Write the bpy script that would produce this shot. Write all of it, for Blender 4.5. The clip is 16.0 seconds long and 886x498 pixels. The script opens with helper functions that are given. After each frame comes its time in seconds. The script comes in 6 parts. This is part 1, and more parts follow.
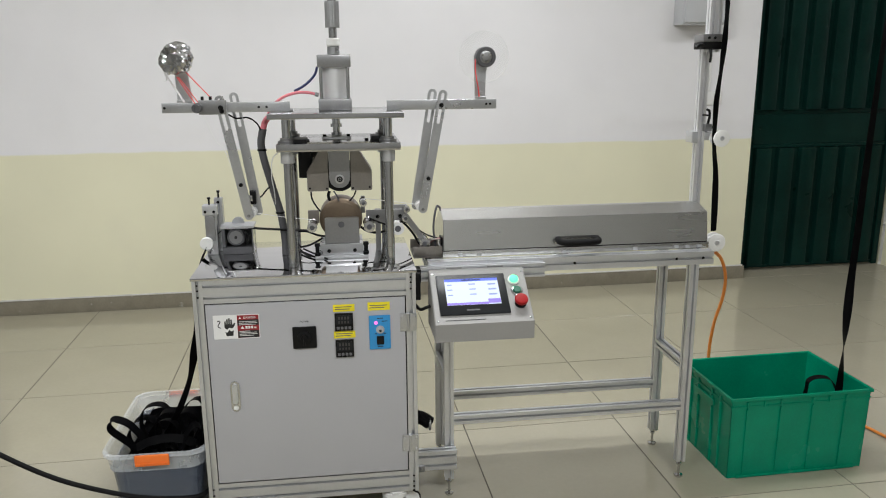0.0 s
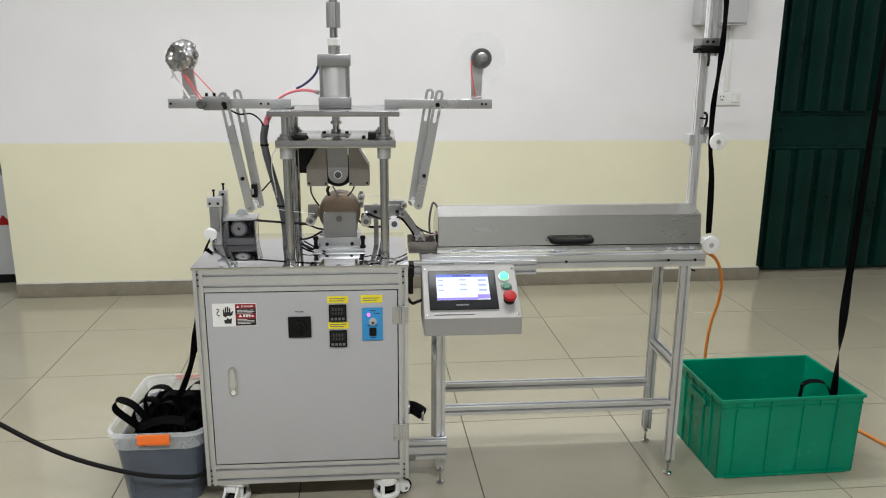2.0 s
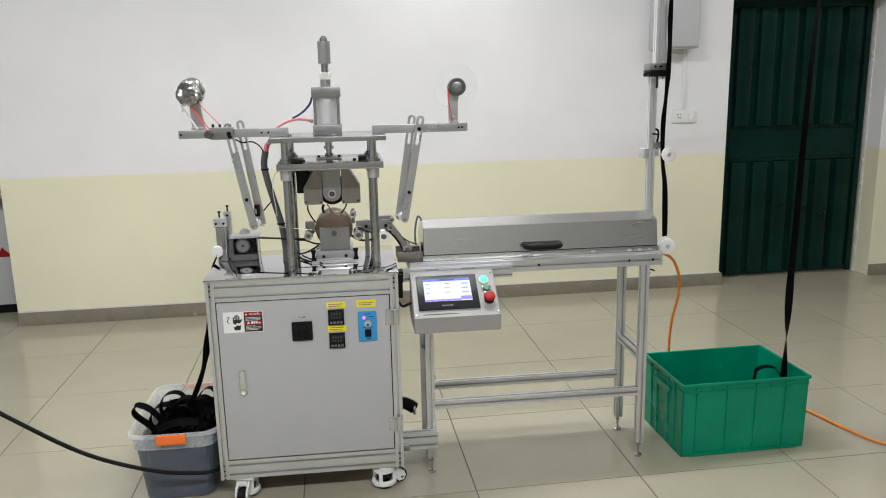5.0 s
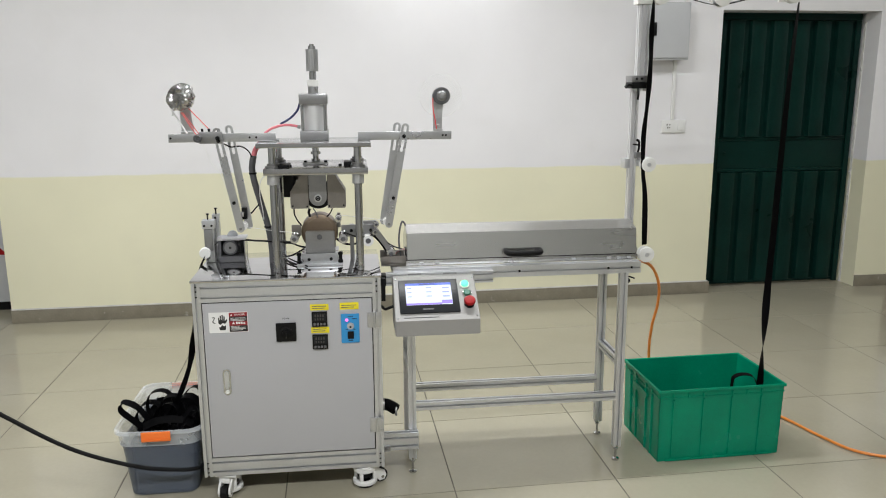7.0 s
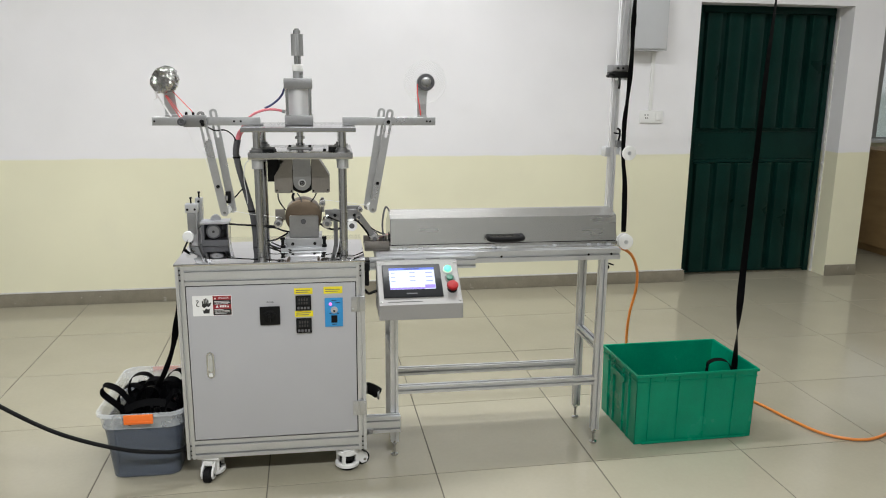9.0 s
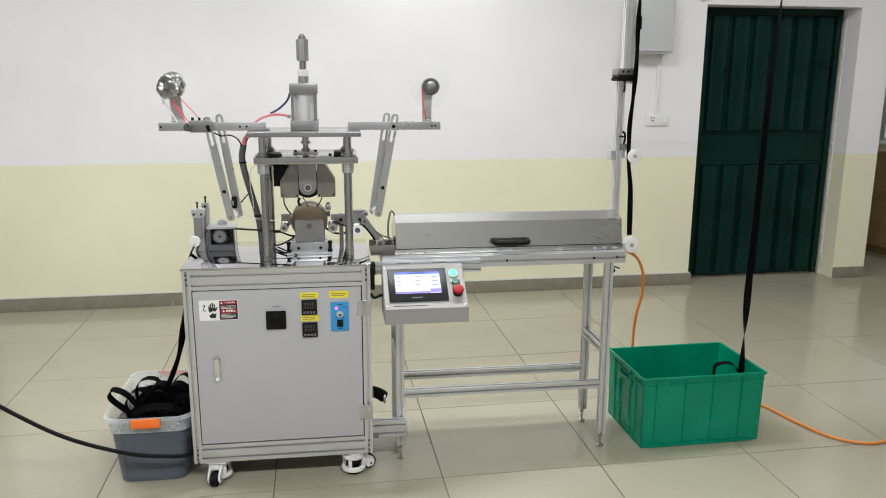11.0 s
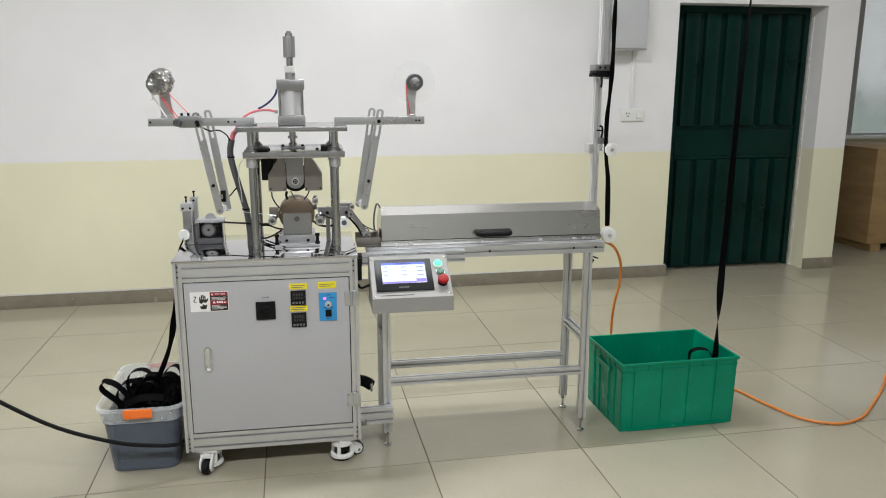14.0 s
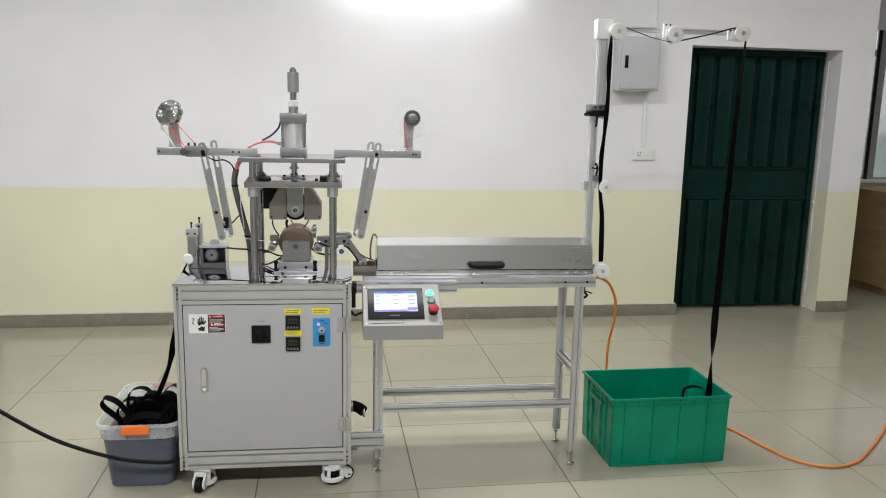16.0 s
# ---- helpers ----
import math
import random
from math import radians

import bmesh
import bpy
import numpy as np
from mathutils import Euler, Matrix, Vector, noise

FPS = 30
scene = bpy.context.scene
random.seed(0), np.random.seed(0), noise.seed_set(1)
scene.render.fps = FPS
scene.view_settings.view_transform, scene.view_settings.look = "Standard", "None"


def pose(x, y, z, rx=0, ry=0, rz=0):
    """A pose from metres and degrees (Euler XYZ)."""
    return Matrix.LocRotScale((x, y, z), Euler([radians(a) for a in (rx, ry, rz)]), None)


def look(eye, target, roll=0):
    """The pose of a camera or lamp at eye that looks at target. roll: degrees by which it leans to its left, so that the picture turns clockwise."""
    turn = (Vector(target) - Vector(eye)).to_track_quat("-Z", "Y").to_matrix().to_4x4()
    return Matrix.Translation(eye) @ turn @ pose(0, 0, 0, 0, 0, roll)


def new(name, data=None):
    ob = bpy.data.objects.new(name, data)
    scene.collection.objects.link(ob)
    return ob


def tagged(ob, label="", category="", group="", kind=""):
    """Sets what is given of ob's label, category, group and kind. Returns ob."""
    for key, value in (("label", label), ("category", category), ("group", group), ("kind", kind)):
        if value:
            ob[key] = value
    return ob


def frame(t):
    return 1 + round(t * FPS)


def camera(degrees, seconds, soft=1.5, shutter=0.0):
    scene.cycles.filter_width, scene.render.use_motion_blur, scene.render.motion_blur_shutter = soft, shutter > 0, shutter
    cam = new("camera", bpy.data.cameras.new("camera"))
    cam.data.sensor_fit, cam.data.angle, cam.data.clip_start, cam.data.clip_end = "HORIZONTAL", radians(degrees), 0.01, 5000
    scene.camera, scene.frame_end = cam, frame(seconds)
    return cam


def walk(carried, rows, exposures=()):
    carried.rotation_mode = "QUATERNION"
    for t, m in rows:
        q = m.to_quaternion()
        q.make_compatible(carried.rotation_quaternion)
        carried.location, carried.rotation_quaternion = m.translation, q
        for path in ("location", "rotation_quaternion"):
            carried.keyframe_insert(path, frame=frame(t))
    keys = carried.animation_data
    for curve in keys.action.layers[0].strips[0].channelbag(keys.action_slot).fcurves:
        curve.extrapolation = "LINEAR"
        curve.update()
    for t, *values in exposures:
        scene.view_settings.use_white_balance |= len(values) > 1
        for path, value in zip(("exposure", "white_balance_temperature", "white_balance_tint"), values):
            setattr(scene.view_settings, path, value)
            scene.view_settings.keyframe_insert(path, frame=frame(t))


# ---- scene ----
cam = camera(59.6, 16.0, 1.05)
PATH = [
    (0, (0.444, -2.222, 1.42), (0.695, -0.294, 0.952), -0.4),
    (0.5, (0.479, -2.242, 1.429), (0.69, -0.309, 0.959), 0.4),
    (1, (0.511, -2.246, 1.441), (0.705, -0.316, 0.952), 0.0),
    (1.5, (0.529, -2.275, 1.444), (0.713, -0.342, 0.963), -0.5),
    (2, (0.561, -2.295, 1.446), (0.727, -0.362, 0.959), 0.4),
    (2.5, (0.549, -2.328, 1.44), (0.706, -0.394, 0.957), -0.1),
    (3, (0.498, -2.385, 1.455), (0.724, -0.451, 0.998), -0.3),
    (3.5, (0.482, -2.464, 1.447), (0.726, -0.53, 1.002), -0.7),
    (4, (0.464, -2.534, 1.451), (0.716, -0.598, 1.017), -1.3),
    (6.5, (0.591, -2.621, 1.464), (0.783, -0.674, 1.048), -0.5),
    (7, (0.561, -2.654, 1.47), (0.789, -0.71, 1.058), -0.3),
    (7.5, (0.522, -2.671, 1.46), (0.798, -0.74, 1.02), 0.1),
    (8, (0.528, -2.685, 1.461), (0.817, -0.755, 1.024), 0.1),
    (10.5, (0.531, -2.677, 1.463), (0.819, -0.748, 1.021), 1.2),
    (11, (0.536, -2.686, 1.466), (0.807, -0.752, 1.035), 0.2),
    (11.5, (0.524, -2.684, 1.464), (0.796, -0.747, 1.046), 1.3),
    (12, (0.523, -2.687, 1.466), (0.802, -0.75, 1.056), 0.9),
    (12.5, (0.518, -2.68, 1.464), (0.801, -0.744, 1.054), 1.0),
    (13, (0.51, -2.696, 1.462), (0.796, -0.759, 1.053), 0.8),
    (13.5, (0.488, -2.741, 1.464), (0.787, -0.807, 1.051), 0.2),
    (14, (0.492, -2.768, 1.459), (0.823, -0.845, 1.023), 0.1),
    (14.5, (0.531, -2.775, 1.46), (0.87, -0.85, 1.039), 1.0),
    (15, (0.587, -2.816, 1.47), (0.892, -0.88, 1.072), 0.8),
    (15.5, (0.611, -2.851, 1.46), (0.897, -0.905, 1.093), 1.4),
    (16, (0.624, -2.871, 1.464), (0.878, -0.918, 1.114), 1.2),
]
walk(cam, [(t, look(eye, target, roll)) for t, eye, target, roll in PATH],
     exposures=[(0, -0.09), (1, -0.04), (3.5, 0.04), (6.5, 0.04), (7, 0.08), (8, 0.08), (10.5, 0.18), (12, 0.16), (12.5, 0.0), (13.5, 0.06), (14.5, 0.07), (16, 0.04)])

# ---- light ----
world = bpy.data.worlds.new("world")
world.use_nodes = True
world.node_tree.nodes["Background"].inputs[0].default_value = (0.85, 0.92, 1.0, 1)
world.node_tree.nodes["Background"].inputs[1].default_value = 0.25
scene.world = world

ROOM = pose(0, 0, 0, 0, 0, 1.4)      # the room stands a little askew to the machine
WALL_V = 2.42                        # the back wall's face, in the room's own axes
CEIL = 2.95
# unseen ceiling tubes; the last is added to brighten the packing box
LAMPS = [(-1.3, 0.42, 31), (-1.3, -2.6, 52), (1.0, 0.42, 41), (1.0, -2.6, 70), (3.4, 0.75, 16), (5.9, 1.0, 11)]


def area(name, m, w, h, watts, colour=(0.965, 0.985, 1.0)):
    d = bpy.data.lights.new(name, "AREA")
    d.shape, d.size, d.size_y, d.energy, d.color = "RECTANGLE", w, h, watts, colour
    ob = new(name, d)
    ob.matrix_world = m
    return ob


for lu, lv, watts in LAMPS:
    area("tube_light", ROOM @ pose(lu, lv, CEIL - 0.115), 1.2, 0.10, watts)
area("tube_light", ROOM @ pose(1.22, WALL_V - 0.10, 2.40, 15), 1.2, 0.05, 3.5)

# ---- materials ----


def tree(name):
    m = bpy.data.materials.new(name)
    m.use_nodes = True
    return m, m.node_tree.nodes, m.node_tree.links, m.node_tree.nodes["Principled BSDF"]


def mat(name, rgb, rough=0.5, metal=0.0, var=0.08, scale=6.0, fine=90.0, bump=0.0, rvar=0.1, stretch=(1, 1, 1), coat=0.0, dirt=None, each=0.0, spec=0.5):
    """Paint, plastic or metal with stains at one scale and grain at another."""
    m, n, l, p = tree(name)
    tc = n.new("ShaderNodeTexCoord")
    mp = n.new("ShaderNodeMapping")
    mp.inputs["Scale"].default_value = stretch
    l.new(tc.outputs["Object"], mp.inputs[0])
    a, b = n.new("ShaderNodeTexNoise"), n.new("ShaderNodeTexNoise")
    a.inputs["Scale"].default_value, a.inputs["Detail"].default_value = scale, 4
    b.inputs["Scale"].default_value, b.inputs["Detail"].default_value = fine, 3
    l.new(mp.outputs[0], a.inputs["Vector"])
    l.new(mp.outputs[0], b.inputs["Vector"])
    add = n.new("ShaderNodeMath")
    add.operation = "MULTIPLY_ADD"
    add.inputs[1].default_value = 0.45
    l.new(b.outputs["Fac"], add.inputs[0])
    l.new(a.outputs["Fac"], add.inputs[2])
    ramp = n.new("ShaderNodeValToRGB")
    lo = [c * (1 - var) for c in rgb]
    hi = [min(1, c * (1 + var)) for c in rgb]
    ramp.color_ramp.elements[0].position, ramp.color_ramp.elements[1].position = 0.45, 1.0
    ramp.color_ramp.elements[0].color, ramp.color_ramp.elements[1].color = (*lo, 1), (*hi, 1)
    l.new(add.outputs[0], ramp.inputs[0])
    out = ramp.outputs[0]
    if dirt:
        c = n.new("ShaderNodeTexNoise")
        c.inputs["Scale"].default_value, c.inputs["Detail"].default_value = dirt[1], 6
        l.new(tc.outputs["Object"], c.inputs["Vector"])
        r = n.new("ShaderNodeValToRGB")
        r.color_ramp.elements[0].position, r.color_ramp.elements[1].position = dirt[2], dirt[2] + 0.12
        l.new(c.outputs["Fac"], r.inputs[0])
        mx = n.new("ShaderNodeMixRGB")
        mx.inputs[2].default_value = (*dirt[0], 1)
        mul = n.new("ShaderNodeMath")
        mul.operation, mul.inputs[1].default_value = "MULTIPLY", dirt[3]
        l.new(r.outputs[0], mul.inputs[0])
        l.new(mul.outputs[0], mx.inputs[0])
        l.new(out, mx.inputs[1])
        out = mx.outputs[0]
    if each:
        oi = n.new("ShaderNodeObjectInfo")
        hs = n.new("ShaderNodeHueSaturation")
        mr = n.new("ShaderNodeMapRange")
        mr.inputs["To Min"].default_value, mr.inputs["To Max"].default_value = 1 - each, 1 + each
        l.new(oi.outputs["Random"], mr.inputs["Value"])
        l.new(mr.outputs[0], hs.inputs["Value"])
        l.new(out, hs.inputs["Color"])
        out = hs.outputs[0]
    l.new(out, p.inputs["Base Color"])
    rr = n.new("ShaderNodeMapRange")
    rr.inputs["To Min"].default_value, rr.inputs["To Max"].default_value = max(0.02, rough - rvar), min(1, rough + rvar)
    l.new(a.outputs["Fac"], rr.inputs["Value"])
    l.new(rr.outputs[0], p.inputs["Roughness"])
    p.inputs["Metallic"].default_value = metal
    p.inputs["Specular IOR Level"].default_value = spec
    p.inputs["Coat Weight"].default_value = coat
    if bump:
        bp = n.new("ShaderNodeBump")
        bp.inputs["Strength"].default_value, bp.inputs["Distance"].default_value = bump, 0.002
        l.new(add.outputs[0], bp.inputs["Height"])
        l.new(bp.outputs[0], p.inputs["Normal"])
    return m


def wall_paint():
    """White above, cream yellow below a hand-painted edge."""
    m, n, l, p = tree("wall_paint")
    tc = n.new("ShaderNodeTexCoord")
    sep = n.new("ShaderNodeSeparateXYZ")
    l.new(tc.outputs["Object"], sep.inputs[0])
    big, fine, edge = (n.new("ShaderNodeTexNoise") for _ in range(3))
    for t, s, d in ((big, 1.1, 5), (fine, 140, 3), (edge, 5, 3)):
        t.inputs["Scale"].default_value, t.inputs["Detail"].default_value = s, d
        l.new(tc.outputs["Object"], t.inputs["Vector"])
    z = n.new("ShaderNodeMath")
    z.operation, z.inputs[1].default_value = "MULTIPLY_ADD", 0.016
    l.new(edge.outputs["Fac"], z.inputs[0])
    l.new(sep.outputs["Z"], z.inputs[2])
    cut = n.new("ShaderNodeMapRange")
    cut.inputs["From Min"].default_value, cut.inputs["From Max"].default_value = 0.935, 0.946
    l.new(z.outputs[0], cut.inputs["Value"])
    mx = n.new("ShaderNodeMixRGB")
    mx.inputs[1].default_value, mx.inputs[2].default_value = (0.83, 0.805, 0.61, 1), (0.86, 0.85, 0.875, 1)
    l.new(cut.outputs[0], mx.inputs[0])
    st = n.new("ShaderNodeMixRGB")
    st.blend_type = "MULTIPLY"
    st.inputs[0].default_value = 1
    r = n.new("ShaderNodeMapRange")
    r.inputs["From Min"].default_value, r.inputs["From Max"].default_value = 0.3, 0.7
    r.inputs["To Min"].default_value, r.inputs["To Max"].default_value = 0.93, 1.03
    l.new(big.outputs["Fac"], r.inputs["Value"])
    l.new(mx.outputs[0], st.inputs[1])
    l.new(r.outputs[0], st.inputs[2])
    # scuffs along the edge between the two paints
    sc = n.new("ShaderNodeTexNoise")
    sc.inputs["Scale"].default_value, sc.inputs["Detail"].default_value = 2.3, 6
    l.new(tc.outputs["Object"], sc.inputs["Vector"])
    scr = n.new("ShaderNodeMapRange")
    scr.inputs["From Min"].default_value, scr.inputs["From Max"].default_value = 0.60, 0.72
    scr.inputs["To Max"].default_value = 0.07
    l.new(sc.outputs["Fac"], scr.inputs["Value"])
    gr = n.new("ShaderNodeMixRGB")
    gr.inputs[2].default_value = (0.55, 0.53, 0.47, 1)
    l.new(scr.outputs[0], gr.inputs[0])
    l.new(st.outputs[0], gr.inputs[1])
    l.new(gr.outputs[0], p.inputs["Base Color"])
    p.inputs["Roughness"].default_value = 0.45
    p.inputs["Specular IOR Level"].default_value = 0.35
    bp = n.new("ShaderNodeBump")
    bp.inputs["Strength"].default_value, bp.inputs["Distance"].default_value = 0.12, 0.002
    l.new(fine.outputs["Fac"], bp.inputs["Height"])
    l.new(bp.outputs[0], p.inputs["Normal"])
    return m


def glow(name, rgb, power, base=(0.02, 0.02, 0.02)):
    m, n, l, p = tree(name)
    p.inputs["Base Color"].default_value = (*base, 1)
    p.inputs["Emission Color"].default_value = (*rgb, 1)
    p.inputs["Emission Strength"].default_value = power
    return m


def clear(name, rgb, rough, alpha):
    """Thin see-through plastic."""
    m, n, l, p = tree(name)
    nz = n.new("ShaderNodeTexNoise")
    nz.inputs["Scale"].default_value, nz.inputs["Detail"].default_value = 9, 4
    tc = n.new("ShaderNodeTexCoord")
    l.new(tc.outputs["Object"], nz.inputs["Vector"])
    mr = n.new("ShaderNodeMapRange")
    mr.inputs["To Min"].default_value, mr.inputs["To Max"].default_value = alpha - 0.07, alpha + 0.07
    l.new(nz.outputs["Fac"], mr.inputs["Value"])
    l.new(mr.outputs[0], p.inputs["Alpha"])
    p.inputs["Base Color"].default_value, p.inputs["Roughness"].default_value = (*rgb, 1), rough
    return m


def thin_plastic(name, rgb, rough, share):
    """Moulded plastic thin enough to let some light through."""
    m = mat(name, rgb, rough, var=0.14, scale=6, fine=150, rvar=0.08, spec=0.35)
    n, l = m.node_tree.nodes, m.node_tree.links
    p, out = n["Principled BSDF"], n["Material Output"]
    tr, mx = n.new("ShaderNodeBsdfTranslucent"), n.new("ShaderNodeMixShader")
    l.new(p.inputs["Base Color"].links[0].from_socket, tr.inputs[0])
    mx.inputs[0].default_value = share
    l.new(p.outputs[0], mx.inputs[1])
    l.new(tr.outputs[0], mx.inputs[2])
    l.new(mx.outputs[0], out.inputs[0])
    return m


def wood(name):
    m, n, l, p = tree(name)
    tc = n.new("ShaderNodeTexCoord")
    mp = n.new("ShaderNodeMapping")
    mp.inputs["Scale"].default_value = (1.0, 1.0, 4.5)
    l.new(tc.outputs["Object"], mp.inputs[0])
    a = n.new("ShaderNodeTexNoise")
    a.inputs["Scale"].default_value, a.inputs["Detail"].default_value, a.inputs["Distortion"].default_value = 2.2, 7, 0.8
    l.new(mp.outputs[0], a.inputs["Vector"])
    r = n.new("ShaderNodeValToRGB")
    r.color_ramp.elements[0].position, r.color_ramp.elements[1].position = 0.3, 0.75
    r.color_ramp.elements[0].color, r.color_ramp.elements[1].color = (0.29, 0.18, 0.08, 1), (0.42, 0.28, 0.13, 1)
    l.new(a.outputs["Fac"], r.inputs[0])
    l.new(r.outputs[0], p.inputs["Base Color"])
    p.inputs["Roughness"].default_value = 0.6
    return m


M_WALL = wall_paint()
# for two unseen walls, made grey so that the metal reflects something darker
M_WALL2 = mat("unseen_wall_grey", (0.36, 0.36, 0.35), 0.6, var=0.06, scale=2)
M_CEIL = mat("ceiling_white", (0.78, 0.78, 0.77), 0.8)
M_BASE = mat("baseboard_stone", (0.25, 0.225, 0.175), 0.35, var=0.15, scale=14, dirt=((0.62, 0.60, 0.55), 16, 0.66, 0.8))
M_TILE = mat("floor_tile", (0.372, 0.346, 0.266), 0.12, var=0.05, scale=3, fine=60, rvar=0.05, each=0.025, dirt=((0.33, 0.30, 0.25), 2.2, 0.58, 0.25))
M_GROUT = mat("grout", (0.115, 0.10, 0.078), 0.8, var=0.5, scale=3)
M_GREEN = mat("door_green", (0.003, 0.0225, 0.018), 0.30, var=0.35, scale=3, rvar=0.08, spec=0.16)
M_PLASTER = mat("plaster", (0.72, 0.71, 0.68), 0.8, var=0.15, scale=20, bump=0.4)
M_ALU = mat("aluminium", (0.64, 0.65, 0.675), 0.36, 0.8, var=0.06, scale=8, fine=120)
M_ALUD = mat("machined_steel", (0.32, 0.32, 0.325), 0.36, 0.9, var=0.10, scale=12, fine=200, bump=0.05)
M_PLATE = mat("plate_steel", (0.46, 0.46, 0.47), 0.16, 1.0, var=0.06, scale=7, fine=160, stretch=(1, 12, 1), rvar=0.06)
M_MIRROR = mat("polished_plate", (0.60, 0.60, 0.61), 0.055, 1.0, var=0.04, scale=5, fine=140, stretch=(1, 10, 1), rvar=0.03)
M_STAIN = mat("stainless_sheet", (0.66, 0.66, 0.655), 0.27, 1.0, var=0.04, scale=1.2, fine=220, stretch=(1, 1, 9), rvar=0.03)
M_MID = mat("ground_aluminium", (0.53, 0.535, 0.55), 0.30, 0.85, var=0.08, scale=10, fine=160)
M_CHROME = mat("chrome", (0.56, 0.565, 0.58), 0.16, 1.0, var=0.03, rvar=0.03)
M_GUARD = mat("guard_steel", (0.27, 0.25, 0.23), 0.42, 0.9, var=0.14, scale=16, fine=180)
M_WHEEL = mat("wheel_brass_brown", (0.20, 0.155, 0.115), 0.38, 1.0, var=0.12, scale=18)
M_PANEL = mat("panel_grey", (0.440, 0.440, 0.462), 0.42, var=0.03, scale=4, fine=300, bump=0.03)
M_CONSOLE = mat("console_grey", (0.300, 0.294, 0.286), 0.5, 0.15, spec=0.3, var=0.04, scale=5)
M_BOXGREY = mat("distribution_grey", (0.52, 0.53, 0.55), 0.45, var=0.03)
M_BLACK = mat("black_plastic", (0.005, 0.005, 0.0055), 0.40, var=0.2, spec=0.2)
M_RUBBER = mat("black_rubber", (0.006, 0.006, 0.0065), 0.6, var=0.2, spec=0.16)
M_CLOTH = mat("black_webbing", (0.0025, 0.0025, 0.003), 0.55, var=0.3, fine=600, bump=0.15, spec=0.05)
M_CONDUIT = mat("grey_conduit", (0.085, 0.085, 0.092), 0.5, var=0.15)
M_WHITE = mat("white_nylon", (0.80, 0.80, 0.79), 0.45, var=0.03)
M_WHITEALU = mat("pale_aluminium", (0.76, 0.76, 0.77), 0.38, 0.6, var=0.03)
M_CRATE = thin_plastic("crate_green", (0.001, 0.34, 0.195), 0.25, 0.30)
# the dark look of strap behind the tub wall is put into its colour
M_TUB = clear("tub_wall_dark", (0.135, 0.16, 0.21), 0.14, 0.62)
M_FILM = clear("clear_film", (0.92, 0.94, 0.95), 0.15, 0.072)
M_ORANGE = mat("clip_orange", (0.95, 0.20, 0.03), 0.4, var=0.05)
M_HOSE_O = mat("hose_orange", (0.75, 0.24, 0.04), 0.4, var=0.08)
M_PINK = mat("hose_pink", (0.72, 0.20, 0.24), 0.35, var=0.08)
M_BLUE_H = mat("hose_blue", (0.02, 0.03, 0.12), 0.35)
M_RED = mat("button_red", (0.30, 0.008, 0.010), 0.42, var=0.06, spec=0.2)
M_REDT = mat("red_thread", (0.85, 0.10, 0.10), 0.5)
M_DIAL = mat("dial_grey", (0.45, 0.46, 0.48), 0.4, var=0.04)
M_YELLOW = mat("label_yellow", (0.85, 0.72, 0.02), 0.55, var=0.03)
M_LABELW = mat("label_white", (0.82, 0.82, 0.82), 0.5, var=0.03)
M_LABELR = mat("label_red", (0.28, 0.012, 0.02), 0.5, var=0.05)
M_INK = mat("ink", (0.015, 0.015, 0.015), 0.6)
M_INKG = mat("ink_grey", (0.13, 0.13, 0.14), 0.6)
M_DIM = mat("dim_figures", (0.05, 0.045, 0.045), 0.5)
M_BLUE = mat("controller_blue", (0.03, 0.28, 0.62), 0.45, var=0.04)
M_DARKGLASS = mat("dark_face", (0.014, 0.015, 0.017), 0.3, var=0.1, spec=0.2)
# bright and dark mottling in the colour paints the glints of the foil's folds
M_FOIL = mat("silver_foil", (0.46, 0.46, 0.47), 0.16, 1.0, var=0.55, scale=30)
M_DARKHOLE = mat("slot_dark", (0.05, 0.05, 0.05), 0.6)
M_WOOD = wood("plywood")
M_GLASSW = clear("dusty_pane", (0.75, 0.78, 0.78), 0.2, 0.22)
M_FRAME = mat("window_frame_metal", (0.36, 0.36, 0.36), 0.5, var=0.06)
M_TUBE = glow("tube_glow", (1.0, 0.98, 0.95), 6.0, (0.8, 0.8, 0.8))
M_SCREEN = glow("screen_glow", (0.72, 0.82, 1.0), 1.15)
M_SCREENB = glow("screen_blue", (0.08, 0.16, 0.85), 1.0)
M_SCREENV = glow("screen_violet", (0.30, 0.20, 0.85), 1.0)
M_SCREENG = glow("screen_grey_text", (0.35, 0.45, 0.75), 1.0)
M_GLED = glow("lamp_green", (0.12, 1.0, 0.42), 1.5, (0.05, 0.4, 0.2))
M_GBTN = mat("button_green", (0.01, 0.12, 0.07), 0.3)
M_PLED = glow("led_pink", (1.0, 0.22, 0.70), 1.3)

# ---- building blocks ----
ORIGIN = {}


def thing(name, label, category, at=(0, 0, 0), group="", m=None):
    ob = new(name)
    ob.empty_display_size = 0.05
    ob.matrix_world = m if m is not None else Matrix.Translation(at)
    ORIGIN[ob] = ob.matrix_world.copy()
    return tagged(ob, label, category, group)


def mesh_of(name, bm, material, smooth=True, sharp=35):
    bmesh.ops.recalc_face_normals(bm, faces=bm.faces)
    me = bpy.data.meshes.new(name)
    bm.to_mesh(me)
    bm.free()
    for q in material if isinstance(material, (list, tuple)) else [material]:
        me.materials.append(q)
    if smooth:
        for f in me.polygons:
            f.use_smooth = True
        me.set_sharp_from_angle(angle=radians(sharp))
    return me


